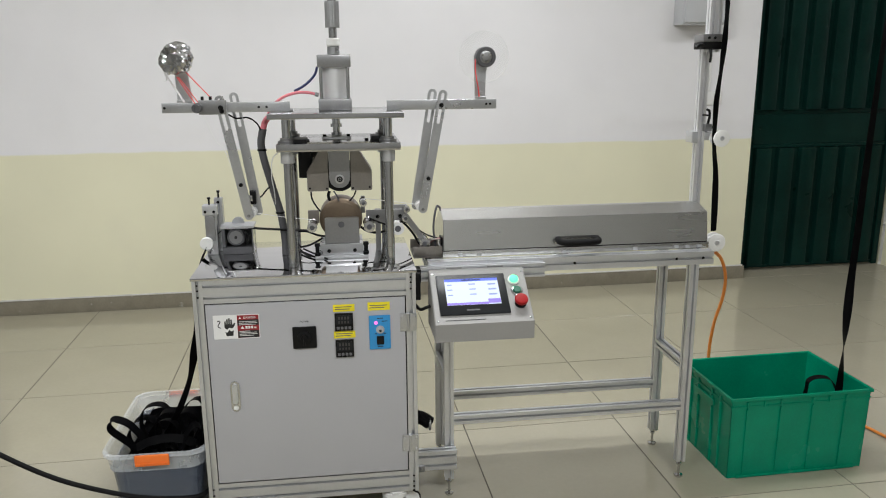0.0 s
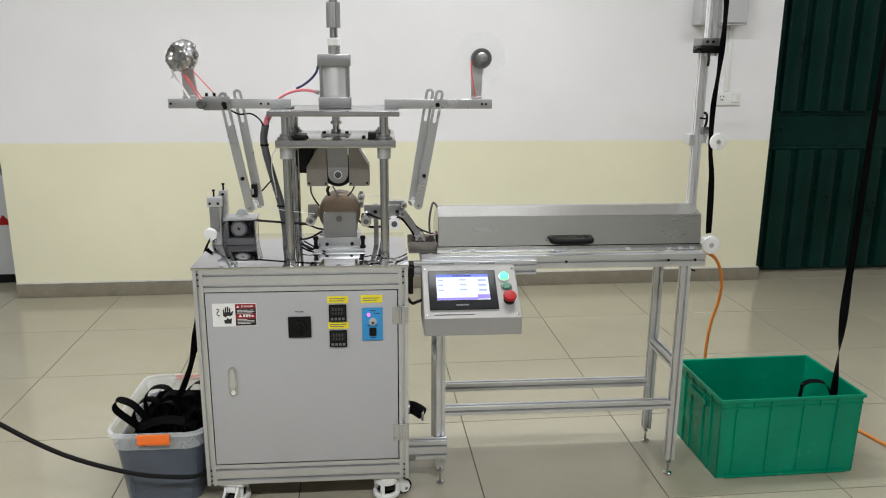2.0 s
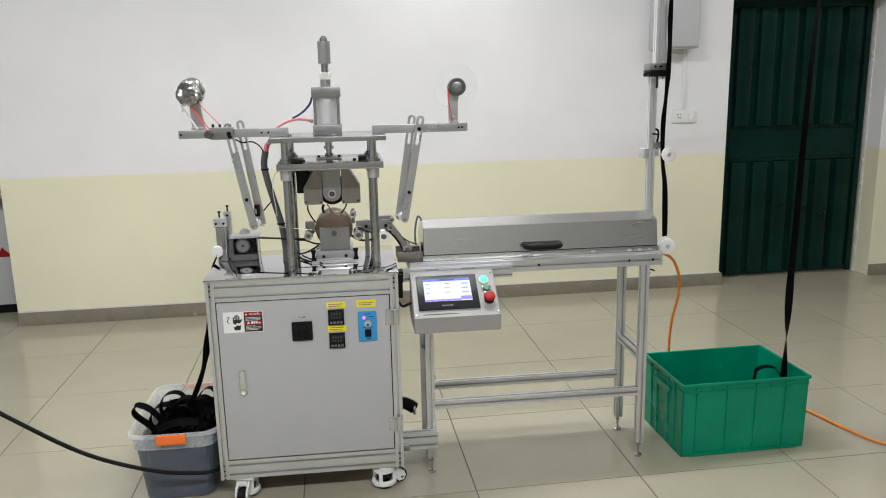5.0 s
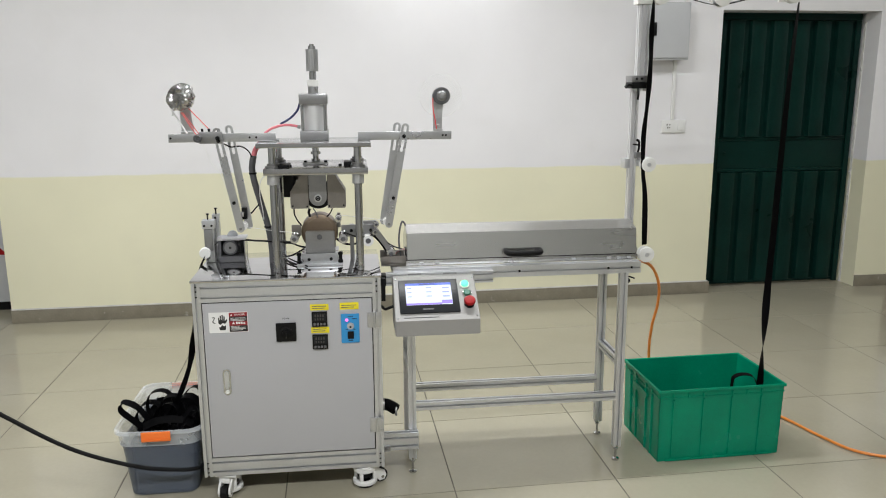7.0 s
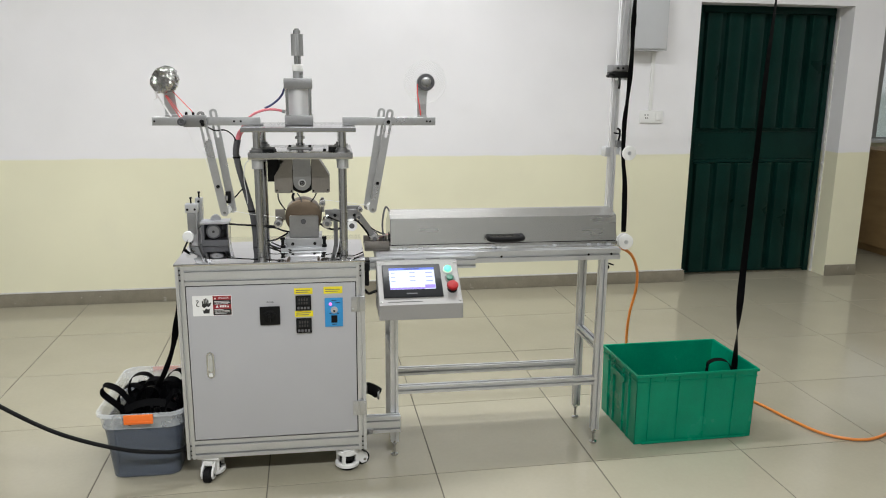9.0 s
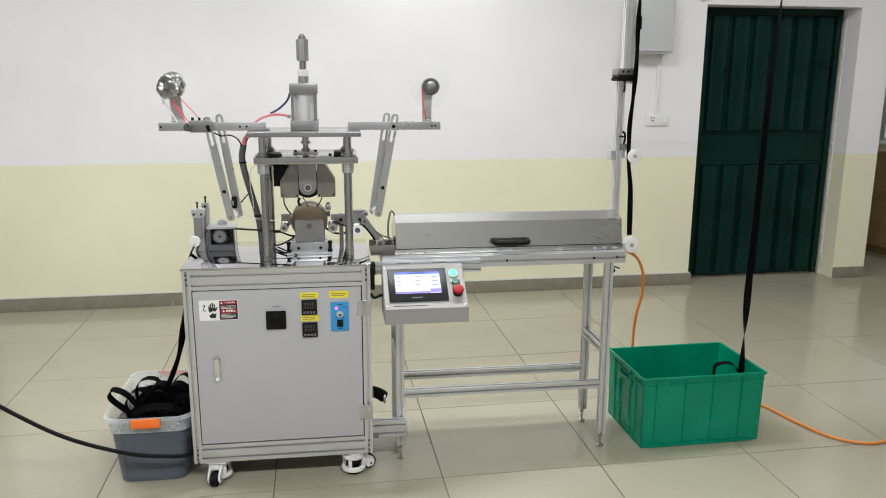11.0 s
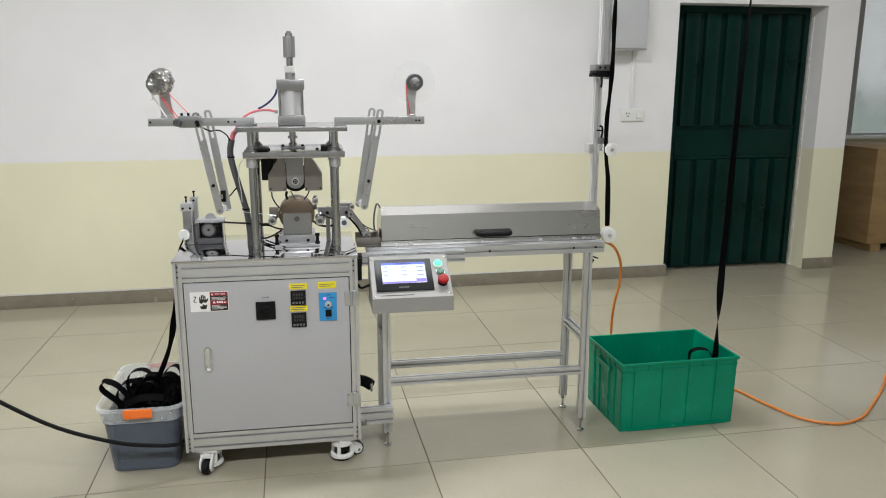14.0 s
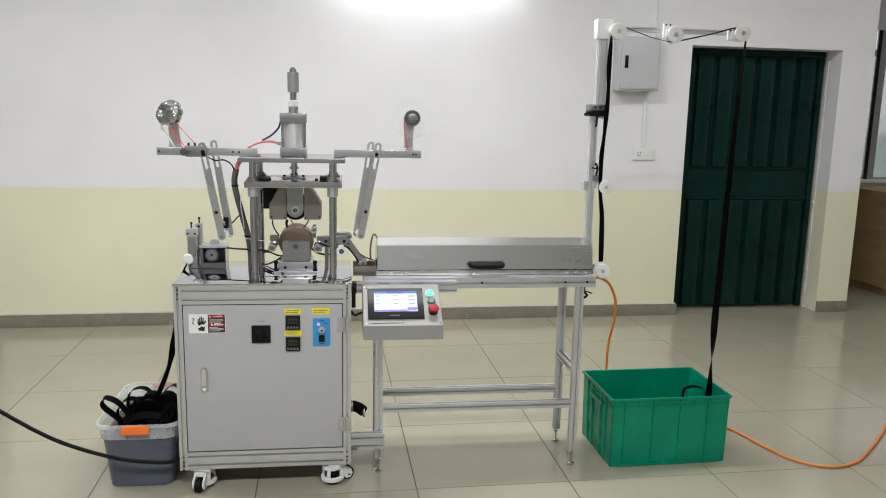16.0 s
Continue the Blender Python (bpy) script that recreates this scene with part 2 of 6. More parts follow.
def part(name, bm, material, parent, label="", sharp=35, smooth=True):
    """Links a mesh, given in the machine's axes, as one part under a thing or a part."""
    org = ORIGIN[parent]
    bm.transform(org.inverted())
    ob = new(name, mesh_of(name, bm, material, smooth, sharp))
    if "print_bars" in name:
        ob["kind"] = "stuff"
    ob.parent = parent
    ORIGIN[ob] = org
    return tagged(ob, label)


def single(name, bm, material, label, category, at=(0, 0, 0), group="", m=None, kind=""):
    """A thing that is one mesh."""
    org = m if m is not None else Matrix.Translation(at)
    bm.transform(org.inverted())
    ob = new(name, mesh_of(name, bm, material))
    ob.matrix_world = org
    ORIGIN[ob] = org.copy()
    return tagged(ob, label, category, group, kind)


def nb():
    return bmesh.new()


def put(bm, verts, faces):
    vs = [bm.verts.new(v) for v in verts]
    out = []
    for f in faces:
        out.append(bm.faces.new([vs[i] for i in f]))
    return out


def bx(bm, x0, x1, y0, y1, z0, z1, bev=0.0):
    fs = put(bm, [(x0, y0, z0), (x1, y0, z0), (x1, y1, z0), (x0, y1, z0), (x0, y0, z1), (x1, y0, z1), (x1, y1, z1), (x0, y1, z1)],
             [(3, 2, 1, 0), (4, 5, 6, 7), (0, 1, 5, 4), (1, 2, 6, 5), (2, 3, 7, 6), (3, 0, 4, 7)])
    if bev:
        bmesh.ops.bevel(bm, geom=list({e for f in fs for e in f.edges}), offset=bev, segments=2, profile=0.6, affect="EDGES")
    return bm


def frame_of(p, q):
    d = (Vector(q) - Vector(p)).normalized()
    up = Vector((0, 0, 1)) if abs(d.z) < 0.9 else Vector((0, 1, 0))
    a = up.cross(d).normalized()
    return d, a, d.cross(a)


def cy(bm, p, q, r, n=24, r2=None, bev=0.0):
    """A round bar from p to q, chamfered by bev."""
    p, q = Vector(p), Vector(q)
    d, a, b = frame_of(p, q)
    r2 = r if r2 is None else r2
    stops = [(p, r - bev), (p + d * bev, r), (q - d * bev, r2), (q, r2 - bev)] if bev else [(p, r), (q, r2)]
    rings = []
    for c, rad in stops:
        rings.append([bm.verts.new(c + (a * math.cos(t) + b * math.sin(t)) * rad) for t in (2 * math.pi * i / n for i in range(n))])
    for u, v in zip(rings, rings[1:]):
        for i in range(n):
            bm.faces.new((u[i], u[(i + 1) % n], v[(i + 1) % n], v[i]))
    bm.faces.new(rings[0][::-1])
    bm.faces.new(rings[-1])
    return bm


def lathe(bm, p, axis, prof, n=28):
    """Turns a profile of (along, radius) about the axis through p."""
    p = Vector(p)
    d, a, b = frame_of(p, p + Vector(axis))
    rings = []
    for s, rad in prof:
        rings.append([bm.verts.new(p + d * s + (a * math.cos(t) + b * math.sin(t)) * max(rad, 1e-4)) for t in (2 * math.pi * i / n for i in range(n))])
    for u, v in zip(rings, rings[1:]):
        for i in range(n):
            bm.faces.new((u[i], u[(i + 1) % n], v[(i + 1) % n], v[i]))
    bm.faces.new(rings[0][::-1])
    bm.faces.new(rings[-1])
    return bm


def curve_points(pts, steps=8):
    pts = [Vector(p) for p in pts]
    ext = [pts[0] * 2 - pts[1]] + pts + [pts[-1] * 2 - pts[-2]]
    out = []
    for i in range(1, len(ext) - 2):
        p0, p1, p2, p3 = ext[i - 1:i + 3]
        for k in range(steps):
            t = k / steps
            out.append(0.5 * (2 * p1 + (p2 - p0) * t + (2 * p0 - 5 * p1 + 4 * p2 - p3) * t * t + (3 * p1 - p0 - 3 * p2 + p3) * t ** 3))
    return out + [pts[-1]]


def tube(bm, pts, r, n=10, steps=8, ripple=0.0):
    line = curve_points(pts, steps)
    rings, side = [], None
    for i, p in enumerate(line):
        d = (line[min(i + 1, len(line) - 1)] - line[max(i - 1, 0)]).normalized()
        side = (side - d * side.dot(d)).normalized() if side else d.orthogonal().normalized()
        b = d.cross(side)
        rr = r * (1 + ripple * (i % 2))
        rings.append([bm.verts.new(p + (side * math.cos(t) + b * math.sin(t)) * rr) for t in (2 * math.pi * k / n for k in range(n))])
    for u, v in zip(rings, rings[1:]):
        for i in range(n):
            bm.faces.new((u[i], u[(i + 1) % n], v[(i + 1) % n], v[i]))
    bm.faces.new(rings[0][::-1])
    bm.faces.new(rings[-1])
    return bm


def ribbon(bm, pts, wides, width, thick=0.0012, steps=8):
    """A strap along pts; wides gives, point by point, the way across it."""
    line = curve_points(pts, steps)
    cross = curve_points(wides, steps)
    rings = []
    for i, p in enumerate(line):
        d = (line[min(i + 1, len(line) - 1)] - line[max(i - 1, 0)]).normalized()
        w = cross[i] - d * cross[i].dot(d)
        w.normalize()
        nrm = d.cross(w)
        h, t = w * width / 2, nrm * thick / 2
        rings.append([bm.verts.new(p + o) for o in (-h - t, h - t, h + t, -h + t)])
    for u, v in zip(rings, rings[1:]):
        for i in range(4):
            bm.faces.new((u[i], u[(i + 1) % 4], v[(i + 1) % 4], v[i]))
    bm.faces.new(rings[0][::-1])
    bm.faces.new(rings[-1])
    return bm


def prism(bm, outline, y0, y1, axis="y", bev=0.0):
    """An outline pushed from y0 to y1: (x, z) along y, (y, z) along x, (x, y) along z."""
    def at(p, s):
        return {"y": (p[0], s, p[1]), "x": (s, p[0], p[1]), "z": (p[0], p[1], s)}[axis]
    k = len(outline)
    u = [bm.verts.new(at(p, y0)) for p in outline]
    v = [bm.verts.new(at(p, y1)) for p in outline]
    fs = [bm.faces.new((u[i], u[(i + 1) % k], v[(i + 1) % k], v[i])) for i in range(k)]
    fs += [bm.faces.new(u[::-1]), bm.faces.new(v)]
    if bev:
        bmesh.ops.bevel(bm, geom=list({e for f in fs[-2:] for e in f.edges}), offset=bev, segments=1, affect="EDGES")
    return bm


def slot_outline(w, h, slots_w=1, slots_h=1, gap=0.0085, deep=0.011):
    """The section of a slotted aluminium extrusion, w by h about its middle."""
    def side(length, count):
        cuts = []
        for i in range(count):
            c = length * (i + 0.5) / count - length / 2
            cuts += [(c - gap / 2, 0), (c - gap / 2 + 0.001, deep), (c + gap / 2 - 0.001, deep), (c + gap / 2, 0)]
        return [(-length / 2, 0)] + cuts
    out = []
    out += [(s, -h / 2 + d) for s, d in side(w, slots_w)]
    out += [(w / 2 - d, s) for s, d in side(h, slots_h)]
    out += [(-s, h / 2 - d) for s, d in side(w, slots_w)]
    out += [(-w / 2 + d, -s) for s, d in side(h, slots_h)]
    return out


def extrusion(bm, axis, c0, c1, s0, s1, w=0.03, h=0.03, sw=1, sh=1):
    """A slotted bar along the axis from s0 to s1, its section's middle at (c0, c1)."""
    return prism(bm, [(c0 + a, c1 + b) for a, b in slot_outline(w, h, sw, sh)], s0, s1, axis)


def bolt(bm, x, y, z, r=0.0045, face=-1):
    """A socket-head bolt facing along y."""
    lathe(bm, (x, y, z), (0, face, 0), [(-0.001, r), (r * 0.9, r), (r * 1.0, r * 0.85), (r * 1.0, r * 0.5), (r * 0.4, r * 0.45)], 12)
    return bm


def rounded(x0, x1, z0, z1, r, k=5):
    out = []
    for cx, cz, a in ((x1 - r, z1 - r, 0), (x0 + r, z1 - r, 90), (x0 + r, z0 + r, 180), (x1 - r, z0 + r, 270)):
        for i in range(k + 1):
            t = radians(a + 90 * i / k)
            out.append((cx + r * math.cos(t), cz + r * math.sin(t)))
    return out


def text_mesh(words, height, m):
    """Lettering as a mesh: words of that capital height, its plane laid by m."""
    cu = bpy.data.curves.new("words", "FONT")
    cu.body, cu.size, cu.extrude, cu.align_x, cu.align_y = words, height / 0.7, 0.0003, "CENTER", "CENTER"
    tmp = bpy.data.objects.new("words", cu)
    me = bpy.data.meshes.new_from_object(tmp)
    bm = nb()
    bm.from_mesh(me)
    bm.transform(m)
    bpy.data.objects.remove(tmp)
    bpy.data.meshes.remove(me)
    return bm


FRONT = pose(0, 0, 0, 90, 0, 0)      # lays lettering upright, to be read from the front

# ---- the room ----


def roomed(bm):
    bm.transform(ROOM)
    return bm


def structure(name, bm, material, label, category="structure"):
    ob = single(name, roomed(bm), material, label, category, m=ROOM, kind="structure")
    return ob


U0, U1 = -1.56, 4.555                 # ends of the back wall
D0, D1, DTOP = 3.130, 4.296, 1.962     # the doorway
LEFT, RIGHT, FRONT_V, FAR_V = -3.6, 7.2, -4.6, 4.3

bm = nb()
bx(bm, U0, D0, WALL_V, WALL_V + 0.24, 0, CEIL)
bx(bm, D1, U1, WALL_V, WALL_V + 0.24, 0, CEIL)
bx(bm, D0, D1, WALL_V, WALL_V + 0.24, DTOP, CEIL)
structure("wall_north", bm, M_WALL, "wall painted white above and cream yellow below, round a doorway", "wall")
bm = nb()
bx(bm, LEFT - 0.2, RIGHT + 0.2, FAR_V, FAR_V + 0.2, 0, 0.84)
bx(bm, LEFT - 0.2, 5.45, FAR_V, FAR_V + 0.2, 0.84, CEIL)
bx(bm, 5.45, RIGHT + 0.2, FAR_V, FAR_V + 0.2, 2.35, CEIL)
bx(bm, 7.1, RIGHT + 0.2, FAR_V, FAR_V + 0.2, 0.84, 2.35)
structure("wall_far", bm, M_WALL, "far wall with a window, white over cream paint", "wall")
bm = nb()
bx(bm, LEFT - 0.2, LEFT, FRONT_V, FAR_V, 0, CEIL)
structure("wall_west", bm, M_WALL2, "unseen side wall, grey to darken reflections", "wall")
bm = nb()
bx(bm, RIGHT, RIGHT + 0.2, FRONT_V, FAR_V, 0, CEIL)
structure("wall_east", bm, M_WALL, "plain side wall, white over cream paint", "wall")
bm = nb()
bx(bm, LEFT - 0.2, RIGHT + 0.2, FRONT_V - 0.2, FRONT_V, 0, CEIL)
structure("wall_south", bm, M_WALL2, "unseen wall behind the viewer, grey to darken reflections", "wall")
bm = nb()
bx(bm, LEFT - 0.2, RIGHT + 0.2, FRONT_V - 0.2, FAR_V + 0.2, CEIL, CEIL + 0.12)
structure("ceiling", bm, M_CEIL, "plain white painted ceiling", "ceiling")
bm = nb()
bx(bm, LEFT - 0.2, RIGHT + 0.2, FRONT_V - 0.2, FAR_V + 0.2, -0.1, -0.002)
floor = structure("floor", bm, M_GROUT, "polished beige ceramic floor tiles with dark joints", "floor")


def skirting(u0, u1):
    bm = nb()
    bx(bm, u0, u1, WALL_V - 0.012, WALL_V - 0.0005, 0, 0.084, 0.002)
    rnd = random.Random(int(100 * u0) + 900)
    u = u0 + 0.05
    while u < u1 - 0.1:                       # slopped paint and mortar along its upper edge
        w = rnd.uniform(0.015, 0.06)
        bx(bm, u, u + w, WALL_V - 0.0125 - rnd.uniform(0.0005, 0.002), WALL_V - 0.011, 0.084 - rnd.uniform(0.003, 0.012), 0.0845)
        u += w + rnd.uniform(0.04, 0.35)
    return bm


structure("baseboard", skirting(U0, D0 + 0.02), M_BASE, "brown stone skirting, chipped and spotted with paint", "baseboard")
structure("baseboard", skirting(D1 - 0.0, U1), M_BASE, "brown stone skirting, chipped and spotted with paint", "baseboard")
bm = nb()
bx(bm, U0, D0 + 0.01, WALL_V - 0.006, WALL_V - 0.0008, 0.0848, 0.093, 0.001)
structure("trim", bm, M_PLASTER, "white mortar bead above the skirting", "trim")
bm = nb()
rnd = random.Random(4)
# ragged plaster where the door frame was set in
edge = [(D1 - 0.0006, 0.0), (D1 - 0.0006, DTOP - 0.06)]
z = DTOP - 0.06
while z > 0.02:
    edge.append((D1 - 0.003 - max(0, rnd.gauss(0.002, 0.003)), z))
    z -= rnd.uniform(0.008, 0.03)
prism(bm, edge + [(D1 - 0.010, 0.0)], WALL_V + 0.145, WALL_V + 0.166)
structure("trim", bm, M_PLASTER, "ragged white plaster beside the door frame", "trim")

# the green steel door
door = thing("door_1", "closed dark green steel door with raised vertical ribs", "door", m=ROOM @ Matrix.Translation((D0, WALL_V + 0.188, 0)))
tagged(door, kind="structure")
DV = WALL_V + 0.188
bm = nb()
bx(bm, D0 + 0.002, D1 - 0.02, DV, DV + 0.04, 0.012, DTOP - 0.004, 0.003)
part("leaf", roomed(bm), M_GREEN, door)
bm = nb()
bx(bm, D0 + 0.002, D0 + 0.108, DV - 0.02, DV - 0.0005, 0.004, DTOP - 0.002, 0.003)
part("frame", roomed(bm), M_GREEN, door)
bm = nb()
bx(bm, D0 + 0.116, D1 - 0.02, DV - 0.02, DV - 0.0005, DTOP - 0.05, DTOP - 0.002, 0.003)
part("frame", roomed(bm), M_GREEN, door)
bm = nb()
bx(bm, D1 - 0.06, D1 - 0.0205, DV - 0.02, DV - 0.0005, 0.004, DTOP - 0.051, 0.003)
part("frame", roomed(bm), M_GREEN, door)
for z0, z1 in ((1.072, 1.10), (0.848, 0.872), (0.013, 0.030)):
    bm = nb()
    bx(bm, D0 + 0.12, D1 - 0.061, DV - 0.012, DV - 0.0005, z0, z1, 0.004)
    part("rail", roomed(bm), M_GREEN, door)
bm = nb()
bx(bm, D0 + 0.12, D1 - 0.061, DV - 0.006, DV - 0.0005, 0.873, 1.071, 0.002)
part("lock_plate", roomed(bm), M_GREEN, door)
for z0, z1 in ((0.032, 0.846), (1.102, DTOP - 0.055)):
    for k in range(6):
        c = 3.262 + 0.1635 * k
        bm = nb()
        prism(bm, [(c, DV - 0.0005), (c + 0.008, DV - 0.034), (c + 0.022, DV - 0.040), (c + 0.102, DV - 0.040), (c + 0.116, DV - 0.034), (c + 0.124, DV - 0.0005)], z0, z1, "z")
        part("rib", roomed(bm), M_GREEN, door)
bm = nb()
lathe(bm, (3.300, DV - 0.006, 0.985), (0, -1, 0), [(0, 0.016), (0.004, 0.016), (0.006, 0.008), (0.012, 0.007), (0.013, 0.003)], 16)
part("lock", roomed(bm), M_GREEN, door, "small painted lock")



def outdoors():
    """Overcast daylight over pale shrubs, out of focus."""
    m, n, l, p = tree("outdoors")
    tc = n.new("ShaderNodeTexCoord")
    nz = n.new("ShaderNodeTexNoise")
    nz.inputs["Scale"].default_value, nz.inputs["Detail"].default_value = 3.5, 5
    l.new(tc.outputs["Object"], nz.inputs["Vector"])
    sep = n.new("ShaderNodeSeparateXYZ")
    l.new(tc.outputs["Object"], sep.inputs[0])
    add = n.new("ShaderNodeMath")
    add.operation, add.inputs[1].default_value = "MULTIPLY_ADD", 0.9
    l.new(nz.outputs["Fac"], add.inputs[0])
    l.new(sep.outputs["Z"], add.inputs[2])
    r = n.new("ShaderNodeValToRGB")
    r.color_ramp.elements[0].position, r.color_ramp.elements[1].position = 0.55, 0.72
    r.color_ramp.elements[0].color, r.color_ramp.elements[1].color = (0.26, 0.32, 0.30, 1), (0.56, 0.59, 0.60, 1)
    half = n.new("ShaderNodeMath")
    half.operation, half.inputs[1].default_value = "MULTIPLY", 0.35
    l.new(add.outputs[0], half.inputs[0])
    l.new(half.outputs[0], r.inputs[0])
    l.new(r.outputs[0], p.inputs["Emission Color"])
    p.inputs["Emission Strength"].default_value = 1.0
    p.inputs["Base Color"].default_value = (0.05, 0.05, 0.05, 1)
    return m


# the far window beyond the end of the wall
win = thing("window_1", "steel-framed window with frosted panes over a white sill", "window", m=ROOM @ Matrix.Translation((5.45, FAR_V, 0.9)))
tagged(win, kind="structure")
for k, (a, b, c, d) in enumerate(((5.45, 5.52, 0.872, 2.35), (6.045, 6.125, 0.872, 2.35), (7.03, 7.10, 0.872, 2.35), (5.521, 6.0445, 2.10, 2.16), (5.521, 6.0445, 0.872, 0.892), (6.1255, 7.0295, 0.872, 0.888))):
    bm = nb()
    bx(bm, a, b, FAR_V + 0.02, FAR_V + 0.08, c, d, 0.003)
    part("window_frame", roomed(bm), M_FRAME, win)
bm = nb()
bx(bm, 6.012, 6.044, FAR_V + 0.005, FAR_V + 0.0195, 0.872, 2.35, 0.002)
part("window_seal", roomed(bm), M_BLACK, win, "thin black strip beside the mullion")
for a, b in ((5.521, 6.0445), (6.1255, 7.0295)):
    bm = nb()
    bx(bm, a, b, FAR_V + 0.045, FAR_V + 0.052, 0.893, 2.099 if a < 6 else 2.349)
    part("pane", roomed(bm), M_GLASSW, win)
bm = nb()
bx(bm, 5.40, 7.15, FAR_V - 0.08, FAR_V + 0.02, 0.8405, 0.871, 0.004)
part("window_sill", roomed(bm), M_LABELW, win)

bm = nb()
bx(bm, 4.6, 8.2, FAR_V + 1.30, FAR_V + 1.32, 0.2, 3.2)
structure("backdrop", bm, outdoors(), "pale daylight and blurred shrubs outside the window", "backdrop")

# ceiling lamps, none of them in view


def tube_lamp(m, wall=False):
    lamp = thing("tube_lamp", "white fluorescent tube lamp, lit, out of view", "lamp", m=m, group="tube lamps")
    bm = nb()
    bx(bm, -0.62, 0.62, -0.04, 0.04, 0.045, 0.095, 0.004)
    bm.transform(m)
    part("housing", bm, M_WHITE, lamp)
    bm = nb()
    cy(bm, (-0.595, 0, 0.03), (0.595, 0, 0.03), 0.0145, 16)
    bm.transform(m)
    part("tube", bm, M_TUBE, lamp)
    for s in (-1, 1):
        bm = nb()
        bx(bm, min(s * 0.596, s * 0.615), max(s * 0.596, s * 0.615), -0.018, 0.018, 0.01, 0.044, 0.003)
        bm.transform(m)
        part("socket", bm, M_WHITE, lamp)
    return lamp


for lu, lv, watts in LAMPS:
    tube_lamp(ROOM @ pose(lu, lv, CEIL - 0.0955))
tube_lamp(ROOM @ pose(1.22, WALL_V - 0.0955, 2.46, 90, 0, 0) @ pose(0, 0, 0, 180))

# distribution box on the wall, its conduit and socket
box = thing("distribution_box", "grey steel electrical distribution box hung on the wall", "electrical box", m=ROOM @ Matrix.Translation((2.69, WALL_V, 1.632)))
bm = nb()
bx(bm, 2.548, 2.838, WALL_V - 0.13, WALL_V - 0.001, 1.632, 1.995, 0.004)
part("body", roomed(bm), M_BOXGREY, box)
bm = nb()
bx(bm, 2.558, 2.828, WALL_V - 0.142, WALL_V - 0.1305, 1.644, 1.985, 0.004)
lid = part("door", roomed(bm), M_BOXGREY, box)
bm = nb()
bx(bm, 2.580, 2.602, WALL_V - 0.152, WALL_V - 0.1425, 1.782, 1.866, 0.003)
part("latch", roomed(bm), M_BLACK, lid, "black latch")
bm = nb()
bx(bm, 2.790, 2.814, WALL_V - 0.016, WALL_V - 0.0005, 1.2365, 1.631, 0.002)
single("cable_trunking", roomed(bm), M_WHITE, "narrow white plastic cable trunking on the wall", "trunking", m=ROOM @ Matrix.Translation((2.802, WALL_V, 1.2365)))
bm = nb()
bx(bm, 2.852, 2.872, WALL_V - 0.012, WALL_V - 0.0005, 1.64, CEIL - 0.001, 0.002)
single("cable_trunking", roomed(bm), M_WHITE, "white cable trunking rising beside the distribution box", "trunking", m=ROOM @ Matrix.Translation((2.862, WALL_V, 1.64)))
sock = thing("wall_socket", "white double wall socket plate", "socket", m=ROOM @ Matrix.Translation((2.816, WALL_V, 1.15)))
bm = nb()
bx(bm, 2.730, 2.902, WALL_V - 0.012, WALL_V - 0.0006, 1.150, 1.236, 0.004)
part("plate", roomed(bm), M_WHITE, sock)
bm = nb()
for dx, dz in ((0.03, 0.05), (0.05, 0.05), (0.035, 0.03), (0.047, 0.03)):
    bx(bm, 2.735 + dx, 2.735 + dx + 0.006, WALL_V - 0.0135, WALL_V - 0.0121, 1.150 + dz, 1.150 + dz + 0.009)
part("holes", roomed(bm), M_INK, sock)
bm = nb()
bx(bm, 2.845, 2.885, WALL_V - 0.016, WALL_V - 0.0121, 1.168, 1.218, 0.003)
part("switch", roomed(bm), M_WHITE, sock)

# the wooden packing box beyond the wall's end
WB = ROOM @ pose(5.20, 2.83, 0, 0, 0, 1)
wb = thing("wooden_box", "plywood packing box on wooden runners", "packing box", m=WB)


def local(bm, m):
    bm.transform(m)
    return bm


bm = nb()
bx(bm, 0, 1.1, 0, 0.62, 0.07, 0.862, 0.003)
part("panel", local(bm, WB), M_WOOD, wb)
for a in (0.05, 0.5, 0.95):
    bm = nb()
    bx(bm, a, a + 0.10, 0.01, 0.61, 0.0, 0.0695, 0.003)
    part("runner", local(bm, WB), M_WOOD, wb)
bm = nb()
bx(bm, -0.006, 1.106, -0.006, 0.626, 0.8625, 0.877, 0.002)
part("lid", local(bm, WB), M_WOOD, wb, "lighter plywood lid")

# white goods and a shelf past the wall's other end
fz = thing("storage_cabinet", "white sheet-steel storage cabinet with a red triangle sticker", "cabinet", m=ROOM @ Matrix.Translation((-2.02, 2.87, 0)))
bm = nb()
bx(bm, -2.3, -1.46, 2.62, 3.2, 0.06, 0.70, 0.006)
part("body", roomed(local(bm, pose(-0.17, 0.12, 0))), M_BOXGREY, fz)
bm = nb()
bx(bm, -2.28, -1.48, 2.64, 3.18, 0.0, 0.0595)
part("plinth", roomed(local(bm, pose(-0.17, 0.12, 0))), M_BLACK, fz, "black plinth")
bm = nb()
prism(bm, [(-1.60, 0.385), (-1.50, 0.385), (-1.56, 0.45)], 2.6175, 2.6195)
part("sticker", roomed(local(bm, pose(-0.17, 0.12, 0))), M_RED, fz, "red triangle sticker")
sh = thing("wall_shelf", "grey metal shelf with two boards", "shelf", m=ROOM @ Matrix.Translation((-2.02, 3.02, 0.701)))
for z in (0.80, 0.93, 1.06):
    bm = nb()
    bx(bm, -2.3, -1.47, 2.66, 3.1, z, z + 0.018, 0.002)
    part("board", roomed(local(bm, pose(-0.17, 0.12, 0))), M_FRAME, sh)
